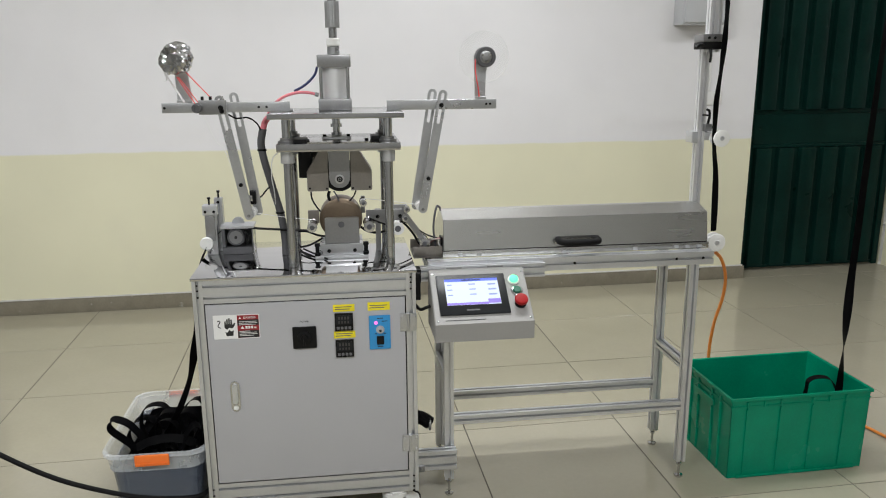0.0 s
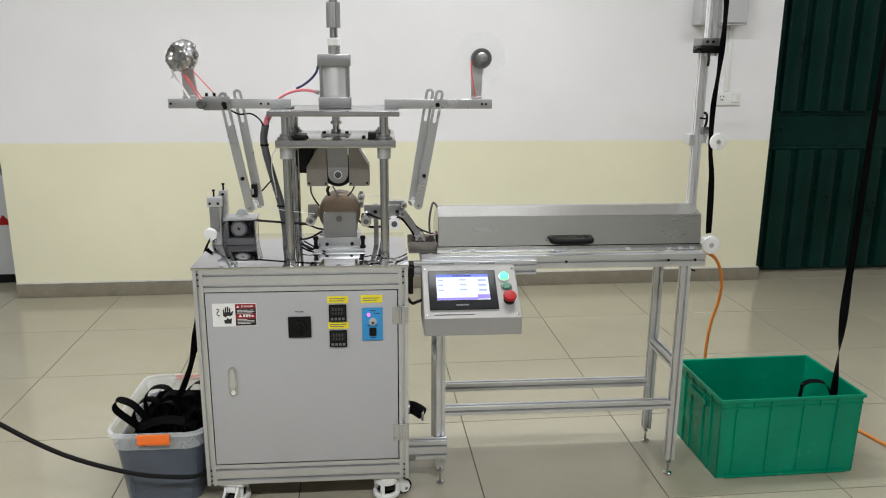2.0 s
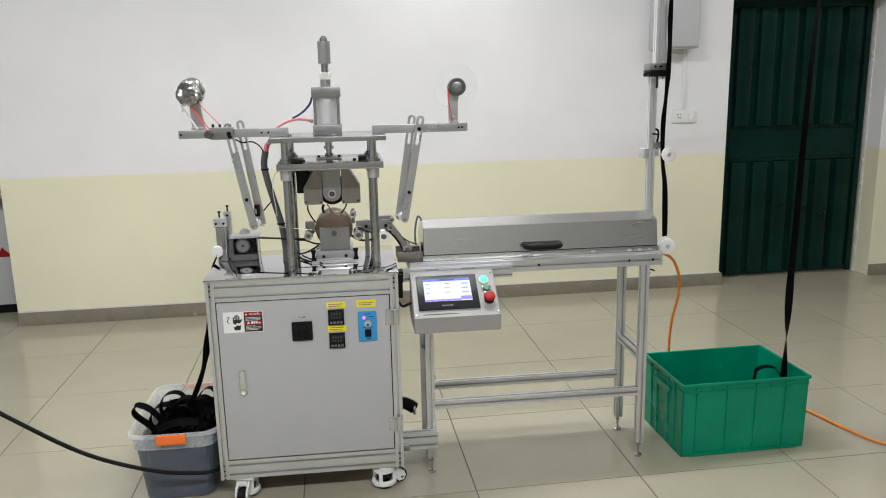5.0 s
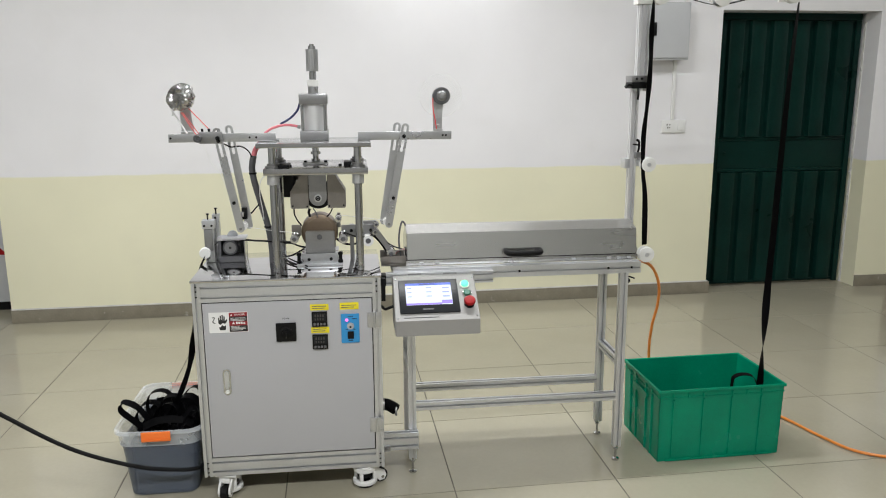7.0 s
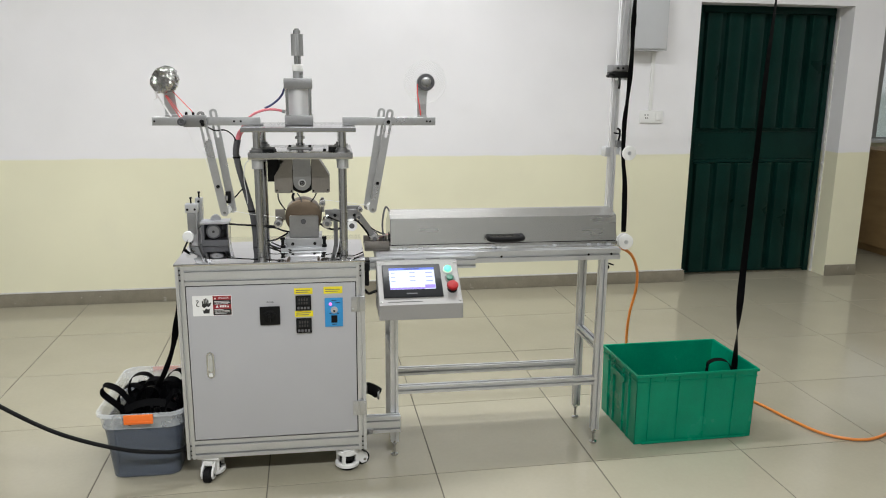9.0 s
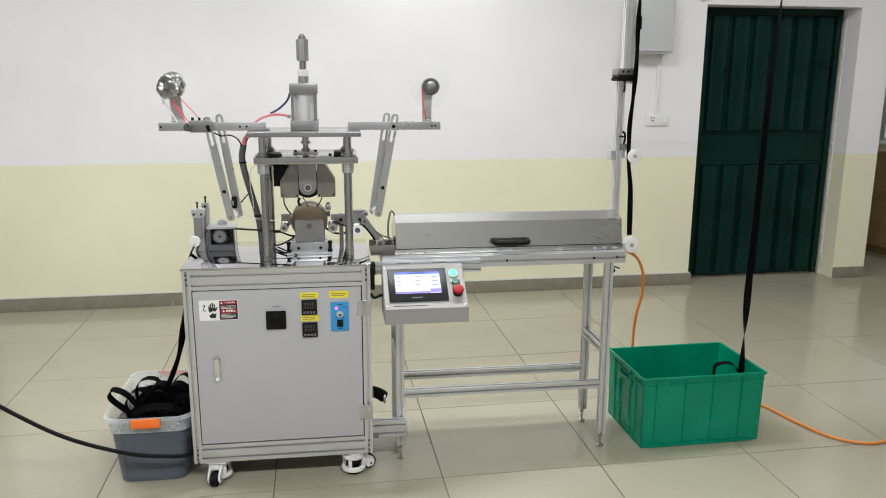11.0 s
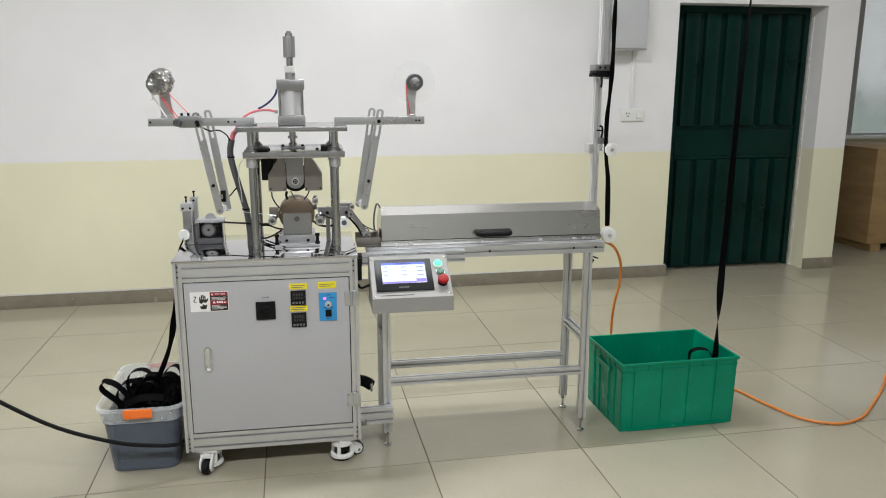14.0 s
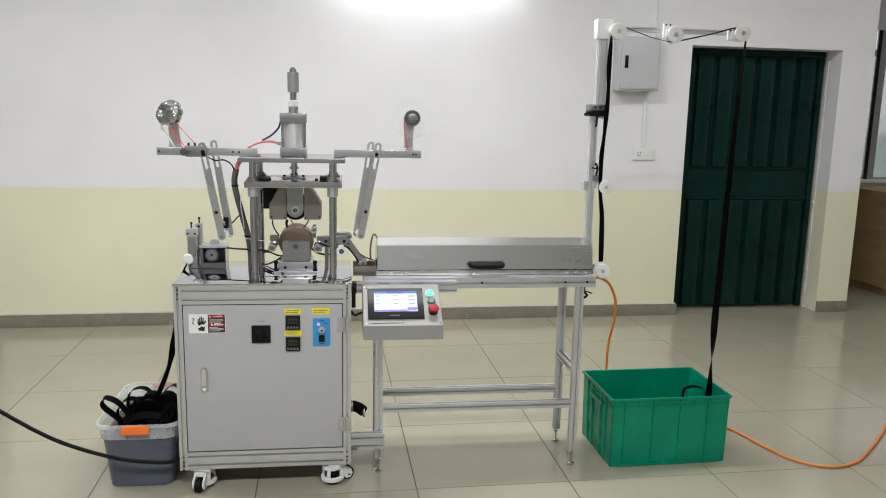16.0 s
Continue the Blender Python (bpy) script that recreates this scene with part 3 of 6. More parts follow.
for a in (-2.30, -1.50):
    for b in (2.665, 3.06):
        bm = nb()
        bx(bm, a - 0.0, a + 0.03, b, b + 0.03, 0.7015, 1.095, 0.002)
        part("post", roomed(local(bm, pose(-0.17, 0.12, 0))), M_FRAME, sh)

# ---- the machine: its cabinet ----
CX, CD, CZ0, CZ1 = 0.65, 0.445, 0.088, 0.812
cab = thing("machine_cabinet", "grey machine cabinet framed in slotted aluminium on castors", "machine cabinet", (CX / 2, CD / 2, 0))
for x in (0.015, CX - 0.015):
    for y in (0.015, CD - 0.015):
        bm = nb()
        extrusion(bm, "z", x, y, CZ0, CZ1)
        post = part("post", bm, M_ALU, cab)
        if y < 0.1:
            for z in (0.105, 0.122, 0.142, 0.762, 0.782, 0.798):
                bm = nb()
                lathe(bm, (x, 0.0005, z), (0, -1, 0), [(0, 0.0032), (0.0012, 0.0032), (0.0014, 0.002)], 10)
                part("bolt", bm, M_BLACK, post)
for z in (CZ0 + 0.0375, CZ1 - 0.035):
    for y in (0.015, CD - 0.015):
        bm = nb()
        prism(bm, [(y + a, z + b) for a, b in slot_outline(0.03, 0.07, 1, 2)], 0.0302, CX - 0.0302, "x")
        part("rail", bm, M_ALU, cab)
    for x in (0.015, CX - 0.015):
        bm = nb()
        prism(bm, [(x + a, z + b) for a, b in slot_outline(0.03, 0.07, 1, 2)], 0.0302, CD - 0.0302, "y")
        part("rail", bm, M_ALU, cab)
bm = nb()
bx(bm, -0.003, CX + 0.003, -0.003, CD + 0.003, CZ1 + 0.0005, CZ1 + 0.0085, 0.0012)
part("top_plate", bm, M_MIRROR, cab, "mirror-polished steel top plate")
for x in (0.012, CX - 0.020):
    bm = nb()
    bx(bm, x, x + 0.008, 0.031, CD - 0.031, CZ0 + 0.073, CZ1 - 0.071)
    part("side_panel", bm, M_PANEL, cab)
bm = nb()
bx(bm, 0.031, CX - 0.031, CD - 0.018, CD - 0.010, CZ0 + 0.073, CZ1 - 0.071)
part("back_panel", bm, M_PANEL, cab)
bm = nb()
bx(bm, 0.031, CX - 0.031, 0.02, CD - 0.02, CZ0 + 0.0735, CZ0 + 0.078)
part("floor_panel", bm, M_PANEL, cab)
# black sheet behind the door puts the gap's shade into colour
bm = nb()
bx(bm, 0.0302, CX - 0.0302, 0.006, 0.016, CZ0 + 0.0728, CZ1 - 0.0705)
part("door_rebate", bm, M_RUBBER, cab, "black sheet for the dark gap round the door")
DX0, DX1, DZ0, DZ1 = 0.0335, 0.6165, 0.1655, 0.7385
bm = nb()
bx(bm, DX0, DX1, -0.003, 0.0055, DZ0, DZ1, 0.002)
cdoor = part("door", bm, M_PANEL, cab, "grey powder-coated sheet-steel door")
for z in (0.659, 0.259):
    bm = nb()
    bx(bm, 0.600, 0.6235, -0.007, -0.0032, z - 0.028, z + 0.028, 0.0015)
    bx(bm, 0.6275, 0.651, -0.007, -0.0032, z - 0.028, z + 0.028, 0.0015)
    cy(bm, (0.6255, -0.006, z - 0.028), (0.6255, -0.006, z + 0.028), 0.005, 14)
    for x in (0.607, 0.644):
        for dz in (-0.018, 0.018):
            bolt(bm, x, -0.0068, z + dz, 0.0035)
    part("hinge", bm, M_MID, cdoor, "cast metal hinge")
# flush pull latch
lock = nb()
prism(lock, rounded(0.0885, 0.1155, 0.402, 0.500, 0.0133), -0.007, -0.0032, bev=0.001)
lk = part("lock", lock, M_CHROME, cdoor, "oval chrome latch")
bm = nb()
prism(bm, rounded(0.0945, 0.1095, 0.428, 0.492, 0.007), -0.0115, -0.0072, bev=0.0012)
part("lever", bm, M_ALU, lk)
bm = nb()
lathe(bm, (0.102, -0.0072, 0.415), (0, -1, 0), [(0, 0.007), (0.003, 0.007), (0.0035, 0.004)], 14)
part("key_cylinder", bm, M_WHITE, lk)

# warning sticker: a white field with a black symbol, and a red field with bars of writing
YS = -0.0034
bm = nb()
prism(bm, rounded(0.053, 0.186, 0.633, 0.707, 0.003), YS - 0.0004, YS)
stk = part("sticker", bm, M_LABELW, cdoor, "white and dark red danger sticker")
bm = nb()
bx(bm, 0.122, 0.184, YS - 0.0009, YS - 0.0005, 0.635, 0.7045)
part("red_field", bm, M_LABELR, stk)
bm = nb()
bx(bm, 0.1225, 0.1835, YS - 0.00099, YS - 0.00091, 0.6355, 0.6575)
bx(bm, 0.1225, 0.1835, YS - 0.00099, YS - 0.00091, 0.6735, 0.6905)
part("black_field", bm, M_INK, stk)
bm = nb()
for k, (dx, z) in enumerate(((-0.0105, 0.688), (-0.0045, 0.6945), (0.0015, 0.697), (0.0075, 0.6925))):
    bx(bm, 0.0955 + dx, 0.0998 + dx, YS - 0.0009, YS - 0.0005, 0.6785, z)
prism(bm, [(0.085, 0.668), (0.092, 0.662), (0.099, 0.6685), (0.1075, 0.6655), (0.1135, 0.673), (0.1165, 0.6815), (0.1125, 0.682), (0.1085, 0.6765), (0.1075, 0.679), (0.085, 0.679)], YS - 0.0009, YS - 0.0005)
prism(bm, [(0.086, 0.6545), (0.0895, 0.6425), (0.1085, 0.6425), (0.111, 0.660), (0.1035, 0.656), (0.0985, 0.6615), (0.0925, 0.6535)], YS - 0.0009, YS - 0.0005)
part("symbol", bm, M_INK, stk)
bm = nb()
tube(bm, [(0.066, YS - 0.0008, 0.688), (0.0705, YS - 0.0008, 0.690), (0.073, YS - 0.0008, 0.686), (0.068, YS - 0.0008, 0.678), (0.067, YS - 0.0008, 0.672), (0.075, YS - 0.0008, 0.6675)], 0.0014, 6)
part("arc_mark", bm, M_INK, stk)
bm = text_mesh("DANGER", 0.0062, pose(0.158, YS - 0.0012, 0.697) @ FRONT)
part("lettering", bm, M_LABELW, stk)
bm = nb()
prism(bm, [(0.126, 0.6935), (0.134, 0.6935), (0.130, 0.7005)], YS - 0.0013, YS - 0.001)
prism(bm, [(0.131, 0.663), (0.1415, 0.663), (0.136, 0.672)], YS - 0.0013, YS - 0.001)
for x in (0.145, 0.153, 0.161):
    bx(bm, x, x + 0.006, YS - 0.0013, YS - 0.001, 0.663, 0.671)
bx(bm, 0.170, 0.176, YS - 0.0013, YS - 0.001, 0.663, 0.668)
for k, w in enumerate((0.05, 0.052, 0.047)):
    bx(bm, 0.127, 0.127 + w, YS - 0.0013, YS - 0.001, 0.684 - 0.0045 * k, 0.6855 - 0.0045 * k)
for k, w in enumerate((0.030, 0.05, 0.052, 0.04)):
    bx(bm, 0.127, 0.127 + w, YS - 0.0013, YS - 0.001, 0.6545 - 0.0045 * k, 0.656 - 0.0045 * k)
part("print_bars", bm, M_LABELW, stk)

# rotary main switch
bm = nb()
bx(bm, 0.280, 0.350, -0.0105, -0.0034, 0.593, 0.661, 0.003)
sw = part("main_switch", bm, M_BLACK, cdoor, "black rotary main switch")
bm = nb()
lathe(bm, (0.315, -0.0107, 0.627), (0, -1, 0), [(0, 0.022), (0.006, 0.022), (0.008, 0.019), (0.008, 0.012), (0.0165, 0.0115), (0.018, 0.009)], 28)
knob = part("knob", bm, M_RUBBER, sw)
bm = nb()
bx(bm, 0.3125, 0.3175, -0.034, -0.0292, 0.610, 0.645, 0.0015)
part("grip", bm, M_BLACK, sw)
bm = text_mesh("POWER", 0.0052, pose(0.316, YS - 0.0004, 0.6755) @ FRONT)
part("lettering", bm, M_INK, cdoor)

# temperature controllers, each under a yellow tag
for z, tz in ((0.6705, 0.7125), (0.587, 0.629)):
    bm = nb()
    bx(bm, 0.4055, 0.4595, -0.0125, -0.0034, z - 0.027, z + 0.027, 0.002)
    tcn = part("temperature_controller", bm, M_BLACK, cdoor, "black temperature controller with dim red figures")
    bm = nb()
    bx(bm, 0.4095, 0.4555, -0.0135, -0.0127, z - 0.006, z + 0.022)
    part("display", bm, M_DARKGLASS, tcn)
    bm = nb()
    for k in range(4):
        bx(bm, 0.416 + 0.009 * k, 0.421 + 0.009 * k, -0.0141, -0.0137, z + 0.009, z + 0.018)
        bx(bm, 0.416 + 0.009 * k, 0.420 + 0.009 * k, -0.0141, -0.0137, z - 0.003, z + 0.004)
    tagged(part("figure_bars", bm, M_DIM, tcn), kind="stuff")
    for k in range(4):
        bm = nb()
        bx(bm, 0.411 + 0.0115 * k, 0.419 + 0.0115 * k, -0.0143, -0.0127, z - 0.022, z - 0.013, 0.001)
        part("key", bm, M_INKG, tcn)
    bm = nb()
    bx(bm, 0.4015, 0.4655, YS - 0.0006, YS, tz - 0.011, tz + 0.011)
    tag = part("tag", bm, M_YELLOW, cdoor, "yellow printed tag")
    bm = nb()
    for k in range(2):
        bx(bm, 0.407, 0.457 - 0.006 * k, YS - 0.001, YS - 0.0007, tz + 0.002 - 0.007 * k, tz + 0.0045 - 0.007 * k)
    part("print_bars", bm, M_INKG, tag)
bm = nb()
bx(bm, 0.504, 0.5705, YS - 0.0006, YS, 0.7005, 0.726)
tag = part("tag", bm, M_YELLOW, cdoor, "yellow printed tag")
bm = nb()
for k in range(2):
    bx(bm, 0.510, 0.562 - 0.008 * k, YS - 0.001, YS - 0.0007, 0.7145 - 0.007 * k, 0.717 - 0.007 * k)
part("print_bars", bm, M_INKG, tag)
# speed controller
bm = nb()
bx(bm, 0.507, 0.571, -0.0085, -0.0034, 0.578, 0.685, 0.002)
sp = part("speed_controller", bm, M_BLUE, cdoor, "blue speed controller with a dial and a lit lamp")
bm = nb()
lathe(bm, (0.540, -0.0087, 0.641), (0, -1, 0), [(0, 0.0125), (0.003, 0.0125), (0.0035, 0.008), (0.012, 0.0075), (0.013, 0.005)], 22)
part("dial", bm, M_DIAL, sp)
bm = nb()
lathe(bm, (0.540, -0.0218, 0.641), (0, -1, 0), [(0, 0.004), (0.0006, 0.004)], 12)
part("dial_cap", bm, M_INK, sp)
bm = nb()
lathe(bm, (0.5275, -0.0087, 0.663), (0, -1, 0), [(0, 0.0058), (0.003, 0.0055), (0.005, 0.003)], 14)
part("lamp", bm, M_PLED, sp, "glowing pink lamp")
bm = nb()
bx(bm, 0.529, 0.551, -0.0125, -0.0087, 0.594, 0.621, 0.0015)
part("rocker_switch", bm, M_BLACK, sp)
bm = nb()
for x0, x1, z in ((0.531, 0.549, 0.6765), (0.545, 0.562, 0.667), (0.523, 0.530, 0.628), (0.550, 0.557, 0.628), (0.532, 0.548, 0.5875)):
    bx(bm, x0, x1, -0.0091, -0.0087, z - 0.0012, z + 0.0012)
part("print_bars", bm, M_INK, sp)


# castors with levelling feet
def caster(x, y, turn, down):
    """A levelling castor: the foot under its ring to one side, the wheel in its fork to the other."""
    m = pose(x, y, 0, 0, 0, turn)
    c = thing("caster", "white levelling castor with a black wheel" + (" let down on its foot" if down else ""), "castor", m=m, group="castors")
    bm = nb()
    bx(bm, -0.040, 0.040, -0.040, 0.040, 0.0805, 0.0875, 0.002)
    part("mounting_plate", local(bm, m), M_WHITE, c)
    # ring housing round the adjuster, open at its sides
    bm = nb()
    lathe(bm, (0.012, 0, 0.014), (0, 0, 1), [(0, 0.032), (0, 0.043), (0.002, 0.0455), (0.013, 0.0455), (0.016, 0.042), (0.016, 0.032), (0, 0.032)], 32)
    lathe(bm, (0.012, 0, 0.062), (0, 0, 1), [(0, 0.0), (0, 0.040), (0.003, 0.0425), (0.017, 0.0425), (0.018, 0.040), (0.018, 0.0)], 32)
    for t in (45, 135, 225, 315):
        t = radians(t)
        px, py = 0.012 + 0.037 * math.cos(t), 0.037 * math.sin(t)
        bx(bm, px - 0.006, px + 0.006, py - 0.006, py + 0.006, 0.028, 0.063, 0.002)
    part("housing", local(bm, m), M_WHITE, c)
    bm = nb()
    for sy in (-1, 1):
        prism(bm, [(-0.022, 0.074), (-0.022, 0.030), (-0.038, 0.012), (-0.058, 0.014), (-0.066, 0.030), (-0.060, 0.048), (-0.034, 0.066)], sy * 0.0195 - 0.004, sy * 0.0195 + 0.004, bev=0.0015)
    bx(bm, -0.040, -0.022, -0.0154, 0.0154, 0.056, 0.074, 0.002)
    part("fork", local(bm, m), M_WHITE, c)
    bm = nb()
    lathe(bm, (-0.050, -0.0135, 0.0265), (0, 1, 0), [(0, 0.019), (0.0015, 0.0245), (0.004, 0.0265), (0.023, 0.0265), (0.0255, 0.0245), (0.027, 0.019)], 30)
    wheel = part("wheel", local(bm, m), M_RUBBER, c)
    bm = nb()
    lathe(bm, (-0.050, -0.0252, 0.0265), (0, 1, 0), [(0, 0.005), (0.001, 0.006), (0.0494, 0.006), (0.0504, 0.005)], 14)
    part("axle", local(bm, m), M_CHROME, wheel)
    bm = nb()
    z = 0.0 if down else 0.0085
    lathe(bm, (0.012, 0, z), (0, 0, 1), [(0, 0.027), (0.001, 0.0305), (0.010, 0.0305), (0.013, 0.026), (0.020, 0.012), (0.028, 0.009)], 26)
    part("levelling_foot", local(bm, m), M_RUBBER, c, "black rubber foot")
    bm = nb()
    k = 26
    prism(bm, [(0.012 + (0.029 - 0.0016 * (i % 2)) * math.cos(2 * math.pi * i / k), (0.029 - 0.0016 * (i % 2)) * math.sin(2 * math.pi * i / k)) for i in range(k)], 0.038, 0.060, "z", bev=0.001)
    part("adjusting_wheel", local(bm, m), M_BLACK, c, "dark ribbed adjusting wheel")
    return c


caster(0.078, 0.044, 80, False)
caster(0.588, 0.044, 203, True)
caster(0.070, CD - 0.050, 100, False)
caster(0.590, CD - 0.050, 170, True)

# ---- the stand with the drying tunnel ----
FY, BY, LX, RX = 0.112, 0.350, 0.763, 1.577
st = thing("machine_stand", "slotted aluminium stand with low stretchers and screw feet", "stand", ((LX + RX) / 2, (FY + BY) / 2, 0))
for x in (LX, RX):
    for y in (FY, BY):
        bm = nb()
        extrusion(bm, "z", x, y, 0.062, 0.7725)
        leg = part("leg", bm, M_ALU, st)
        bm = nb()
        lathe(bm, (x, y, 0.0), (0, 0, 1), [(0, 0.013), (0.003, 0.0145), (0.008, 0.0145), (0.011, 0.007), (0.012, 0.0045), (0.045, 0.0045), (0.046, 0.0085), (0.052, 0.0085), (0.053, 0.0045), (0.0615, 0.0045)], 16)
        part("screw_foot", bm, M_CHROME, leg)
    bm = nb()
    extrusion(bm, "y", x, 0.415, FY + 0.0152, BY - 0.0152)
    part("stretcher", bm, M_ALU, st)
for y, z in ((FY, 0.275), (BY, 0.254)):
    bm = nb()
    extrusion(bm, "x", y, z, LX + 0.0152, RX - 0.0152)
    part("stretcher", bm, M_ALU, st)
for y in (FY + 0.005, BY - 0.005):
    bm = nb()
    prism(bm, [(y + a, 0.7945 + b) for a, b in slot_outline(0.04, 0.043, 1, 1)], 0.700, 1.640, "x")
    part("top_rail", bm, M_ALU, st)
for x in (0.715, 1.17, 1.625):
    bm = nb()
    extrusion(bm, "y", x, 0.790, FY + 0.0255, BY - 0.0255)
    part("cross_rail", bm, M_ALU, st)
for x in (1.17, 1.512, 1.603):
    bm = nb()
    lathe(bm, (x, FY - 0.0152, 0.795), (0, -1, 0), [(0, 0.0045), (0.0015, 0.0045), (0.0018, 0.003)], 12)
    part("rail_plug", bm, M_BLACK, st)
# link to the cabinet
bm = nb()
prism(bm, [(FY - 0.033 + a, 0.152 + b) for a, b in slot_outline(0.03, 0.066, 1, 2)], 0.6515, 0.783, "x")
part("link_bar", bm, M_ALU, st)
bm = nb()
bx(bm, 0.6512, 0.676, 0.058, 0.066, 0.118, 0.140, 0.002)
bolt(bm, 0.664, 0.058, 0.129, 0.006)
part("link_bracket", bm, M_ALUD, st)
bm = nb()
prism(bm, [(FY - 0.030 + a, 0.785 + b) for a, b in slot_outline(0.028, 0.044, 1, 2)], 0.672, 1.066, "x")
part("console_rail", bm, M_ALU, st)
bm = nb()
bx(bm, 0.652, 0.672, 0.05, 0.10, 0.765, 0.806, 0.003)
bx(bm, 0.6525, 0.668, 0.03, 0.05, 0.715, 0.80, 0.003)
part("link_bracket", bm, M_BLACK, st, "black joint bracket")

# cable chain between the two frames
cc = thing("cable_sleeve", "black ribbed cable loop between cabinet and stand", "cable", (0.69, 0.16, 0.23))
bm = nb()
tube(bm, [(0.652, 0.15, 0.272), (0.664, 0.15, 0.271), (0.677, 0.15, 0.266), (0.690, 0.15, 0.258), (0.704, 0.15, 0.246)], 0.021, 14, 8, 0.10)
part("sleeve", bm, M_RUBBER, cc)
for x, z in ((0.656, 0.272), (0.703, 0.247)):
    bm = nb()
    cy(bm, (x - 0.004, 0.15, z), (x + 0.004, 0.15, z), 0.0245, 18, bev=0.001)
    part("clip", bm, M_ALUD, cc)

# the stainless tunnel
HX0, HX1 = 0.755, 1.640
hood = thing("drying_tunnel", "brushed stainless steel drying tunnel with a black handle", "machine hood", (1.2, 0.25, 0.817))
bm = nb()
bx(bm, HX0 - 0.004, HX1 + 0.002, 0.143, 0.375, 0.8165, 0.836, 0.0015)
part("tray", bm, M_STAIN, hood)
bm = nb()
prism(bm, [(0.150, 0.8385), (0.163, 0.935), (0.236, 0.955), (0.256, 0.955), (0.372, 0.89), (0.372, 0.8385)], HX0, HX1, "x", bev=0.002)
cover = part("cover", bm, M_STAIN, hood, sharp=15)
# black strip standing in for the shade in the gap under the lid
bm = nb()
bx(bm, HX0 + 0.002, HX1 - 0.002, 0.149, 0.371, 0.8362, 0.8383)
part("gasket", bm, M_BLACK, hood, "black strip for the dark gap under the lid")
bm = nb()
tube(bm, [(1.128, 0.152, 0.862), (1.128, 0.128, 0.860), (1.134, 0.118, 0.859), (1.150, 0.114, 0.858), (1.20, 0.113, 0.858), (1.235, 0.114, 0.858), (1.251, 0.118, 0.859), (1.257, 0.128, 0.860), (1.257, 0.152, 0.862)], 0.0105, 12, 5)
part("handle", bm, M_RUBBER, cover, "black bow handle")
bm = nb()
prism(bm, rounded(1.118, 1.267, 0.846, 0.872, 0.008), 0.1508, 0.1522)
part("handle_plate", bm, M_STAIN, cover)
for x in (0.80, 0.86, 1.14, 1.38, 1.52, 1.56, 1.60):
    bm = nb()
    bx(bm, x, x + 0.016, 0.139, 0.1428, 0.820, 0.829, 0.001)
    part("catch", bm, M_ALU, hood)
# flat black patch on the end face, painting the darkness of the opening
bm = nb()
prism(bm, [(0.185, 0.842), (0.185, 0.872), (0.235, 0.872), (0.235, 0.842)], HX0 - 0.0035, HX0 - 0.0005, "x")
part("inlet", bm, M_BLACK, hood, "black patch for the dark inlet mouth")
bm = nb()
bx(bm, 0.66, 0.752, 0.165, 0.285, 0.8125, 0.818, 0.001)
bx(bm, 0.66, 0.752, 0.165, 0.169, 0.8185, 0.850, 0.001)
bx(bm, 0.66, 0.752, 0.281, 0.285, 0.8185, 0.850, 0.001)
part("inlet_trough", bm, M_GUARD, hood, "darkened steel inlet trough")
bm = nb()
tube(bm, [(0.735, 0.20, 0.84), (0.729, 0.20, 0.90), (0.733, 0.20, 0.945), (0.742, 0.21, 0.972), (0.752, 0.22, 0.965), (0.757, 0.24, 0.953)], 0.0035, 8)
part("sensor_wire", bm, M_CONDUIT, hood)
for k, (a, b) in enumerate(((0.0, 0.0), (0.008, 0.012), (-0.010, 0.02))):
    bm = nb()
    tube(bm, [(0.748 + a * 0.2, 0.18 + b, 0.870), (0.725, 0.185 + b, 0.868 - 0.004 * k), (0.705 + a, 0.19 + b, 0.852), (0.69, 0.20 + b, 0.835)], 0.0028, 8)
    part("heater_wire", bm, M_PINK if k == 1 else M_GUARD, hood)

# ---- the operator's console ----
con = thing("control_console", "sloping grey steel console with touch screen and buttons", "control panel", (0.84, -0.02, 0.63))
S = [(-0.120, 0.684), (0.040, 0.800)]     # the sloping face, lower and upper edge
bm = nb()
prism(bm, [(-0.120, 0.630), (-0.120, 0.684), (0.040, 0.800), (0.065, 0.800), (0.065, 0.630)], 0.694, 0.988, "x", bev=0.0025)
part("housing", bm, M_CONSOLE, con)
slope = Matrix(((1, 0, 0, 0), (0, 0.8096, -0.587, -0.120), (0, 0.587, 0.8096, 0.684), (0, 0, 0, 1)))


def on_slope(bm):
    """From (x, up the slope, out of it) to the machine's axes."""
    bm.transform(slope)
    return bm


bm = nb()
bx(bm, 0.712, 0.922, 0.030, 0.178, 0.0005, 0.0065, 0.003)
bez = part("touch_screen", on_slope(bm), M_DARKGLASS, con, "touch screen in a black bezel, lit")
bm = nb()
bx(bm, 0.736, 0.898, 0.063, 0.160, 0.0067, 0.0072)
scr = part("display", on_slope(bm), M_SCREEN, bez)
for nm, mt, rect in (("title_bar", M_SCREENB, [(0.736, 0.898, 0.150, 0.160)]), ("status_bar", M_SCREENV, [(0.736, 0.860, 0.063, 0.071)]),
                     ("tab", M_INK, [(0.787, 0.845, 0.1525, 0.158)]), ("tab_red", M_LABELR, [(0.860, 0.897, 0.066, 0.082)])):
    bm = nb()
    for x0, x1, a, b in rect:
        bx(bm, x0, x1, a, b, 0.0073, 0.0076)
    part(nm, on_slope(bm), mt if nm != "tab_red" else M_SCREENV, scr)
bm = nb()
for a in (0.136, 0.117, 0.098):
    bx(bm, 0.742, 0.757, a, a + 0.004, 0.0073, 0.0076)
    bx(bm, 0.808, 0.828, a + 0.001, a + 0.005, 0.0073, 0.0076)
    bx(bm, 0.866, 0.890, a - 0.002, a + 0.004, 0.0073, 0.0076)
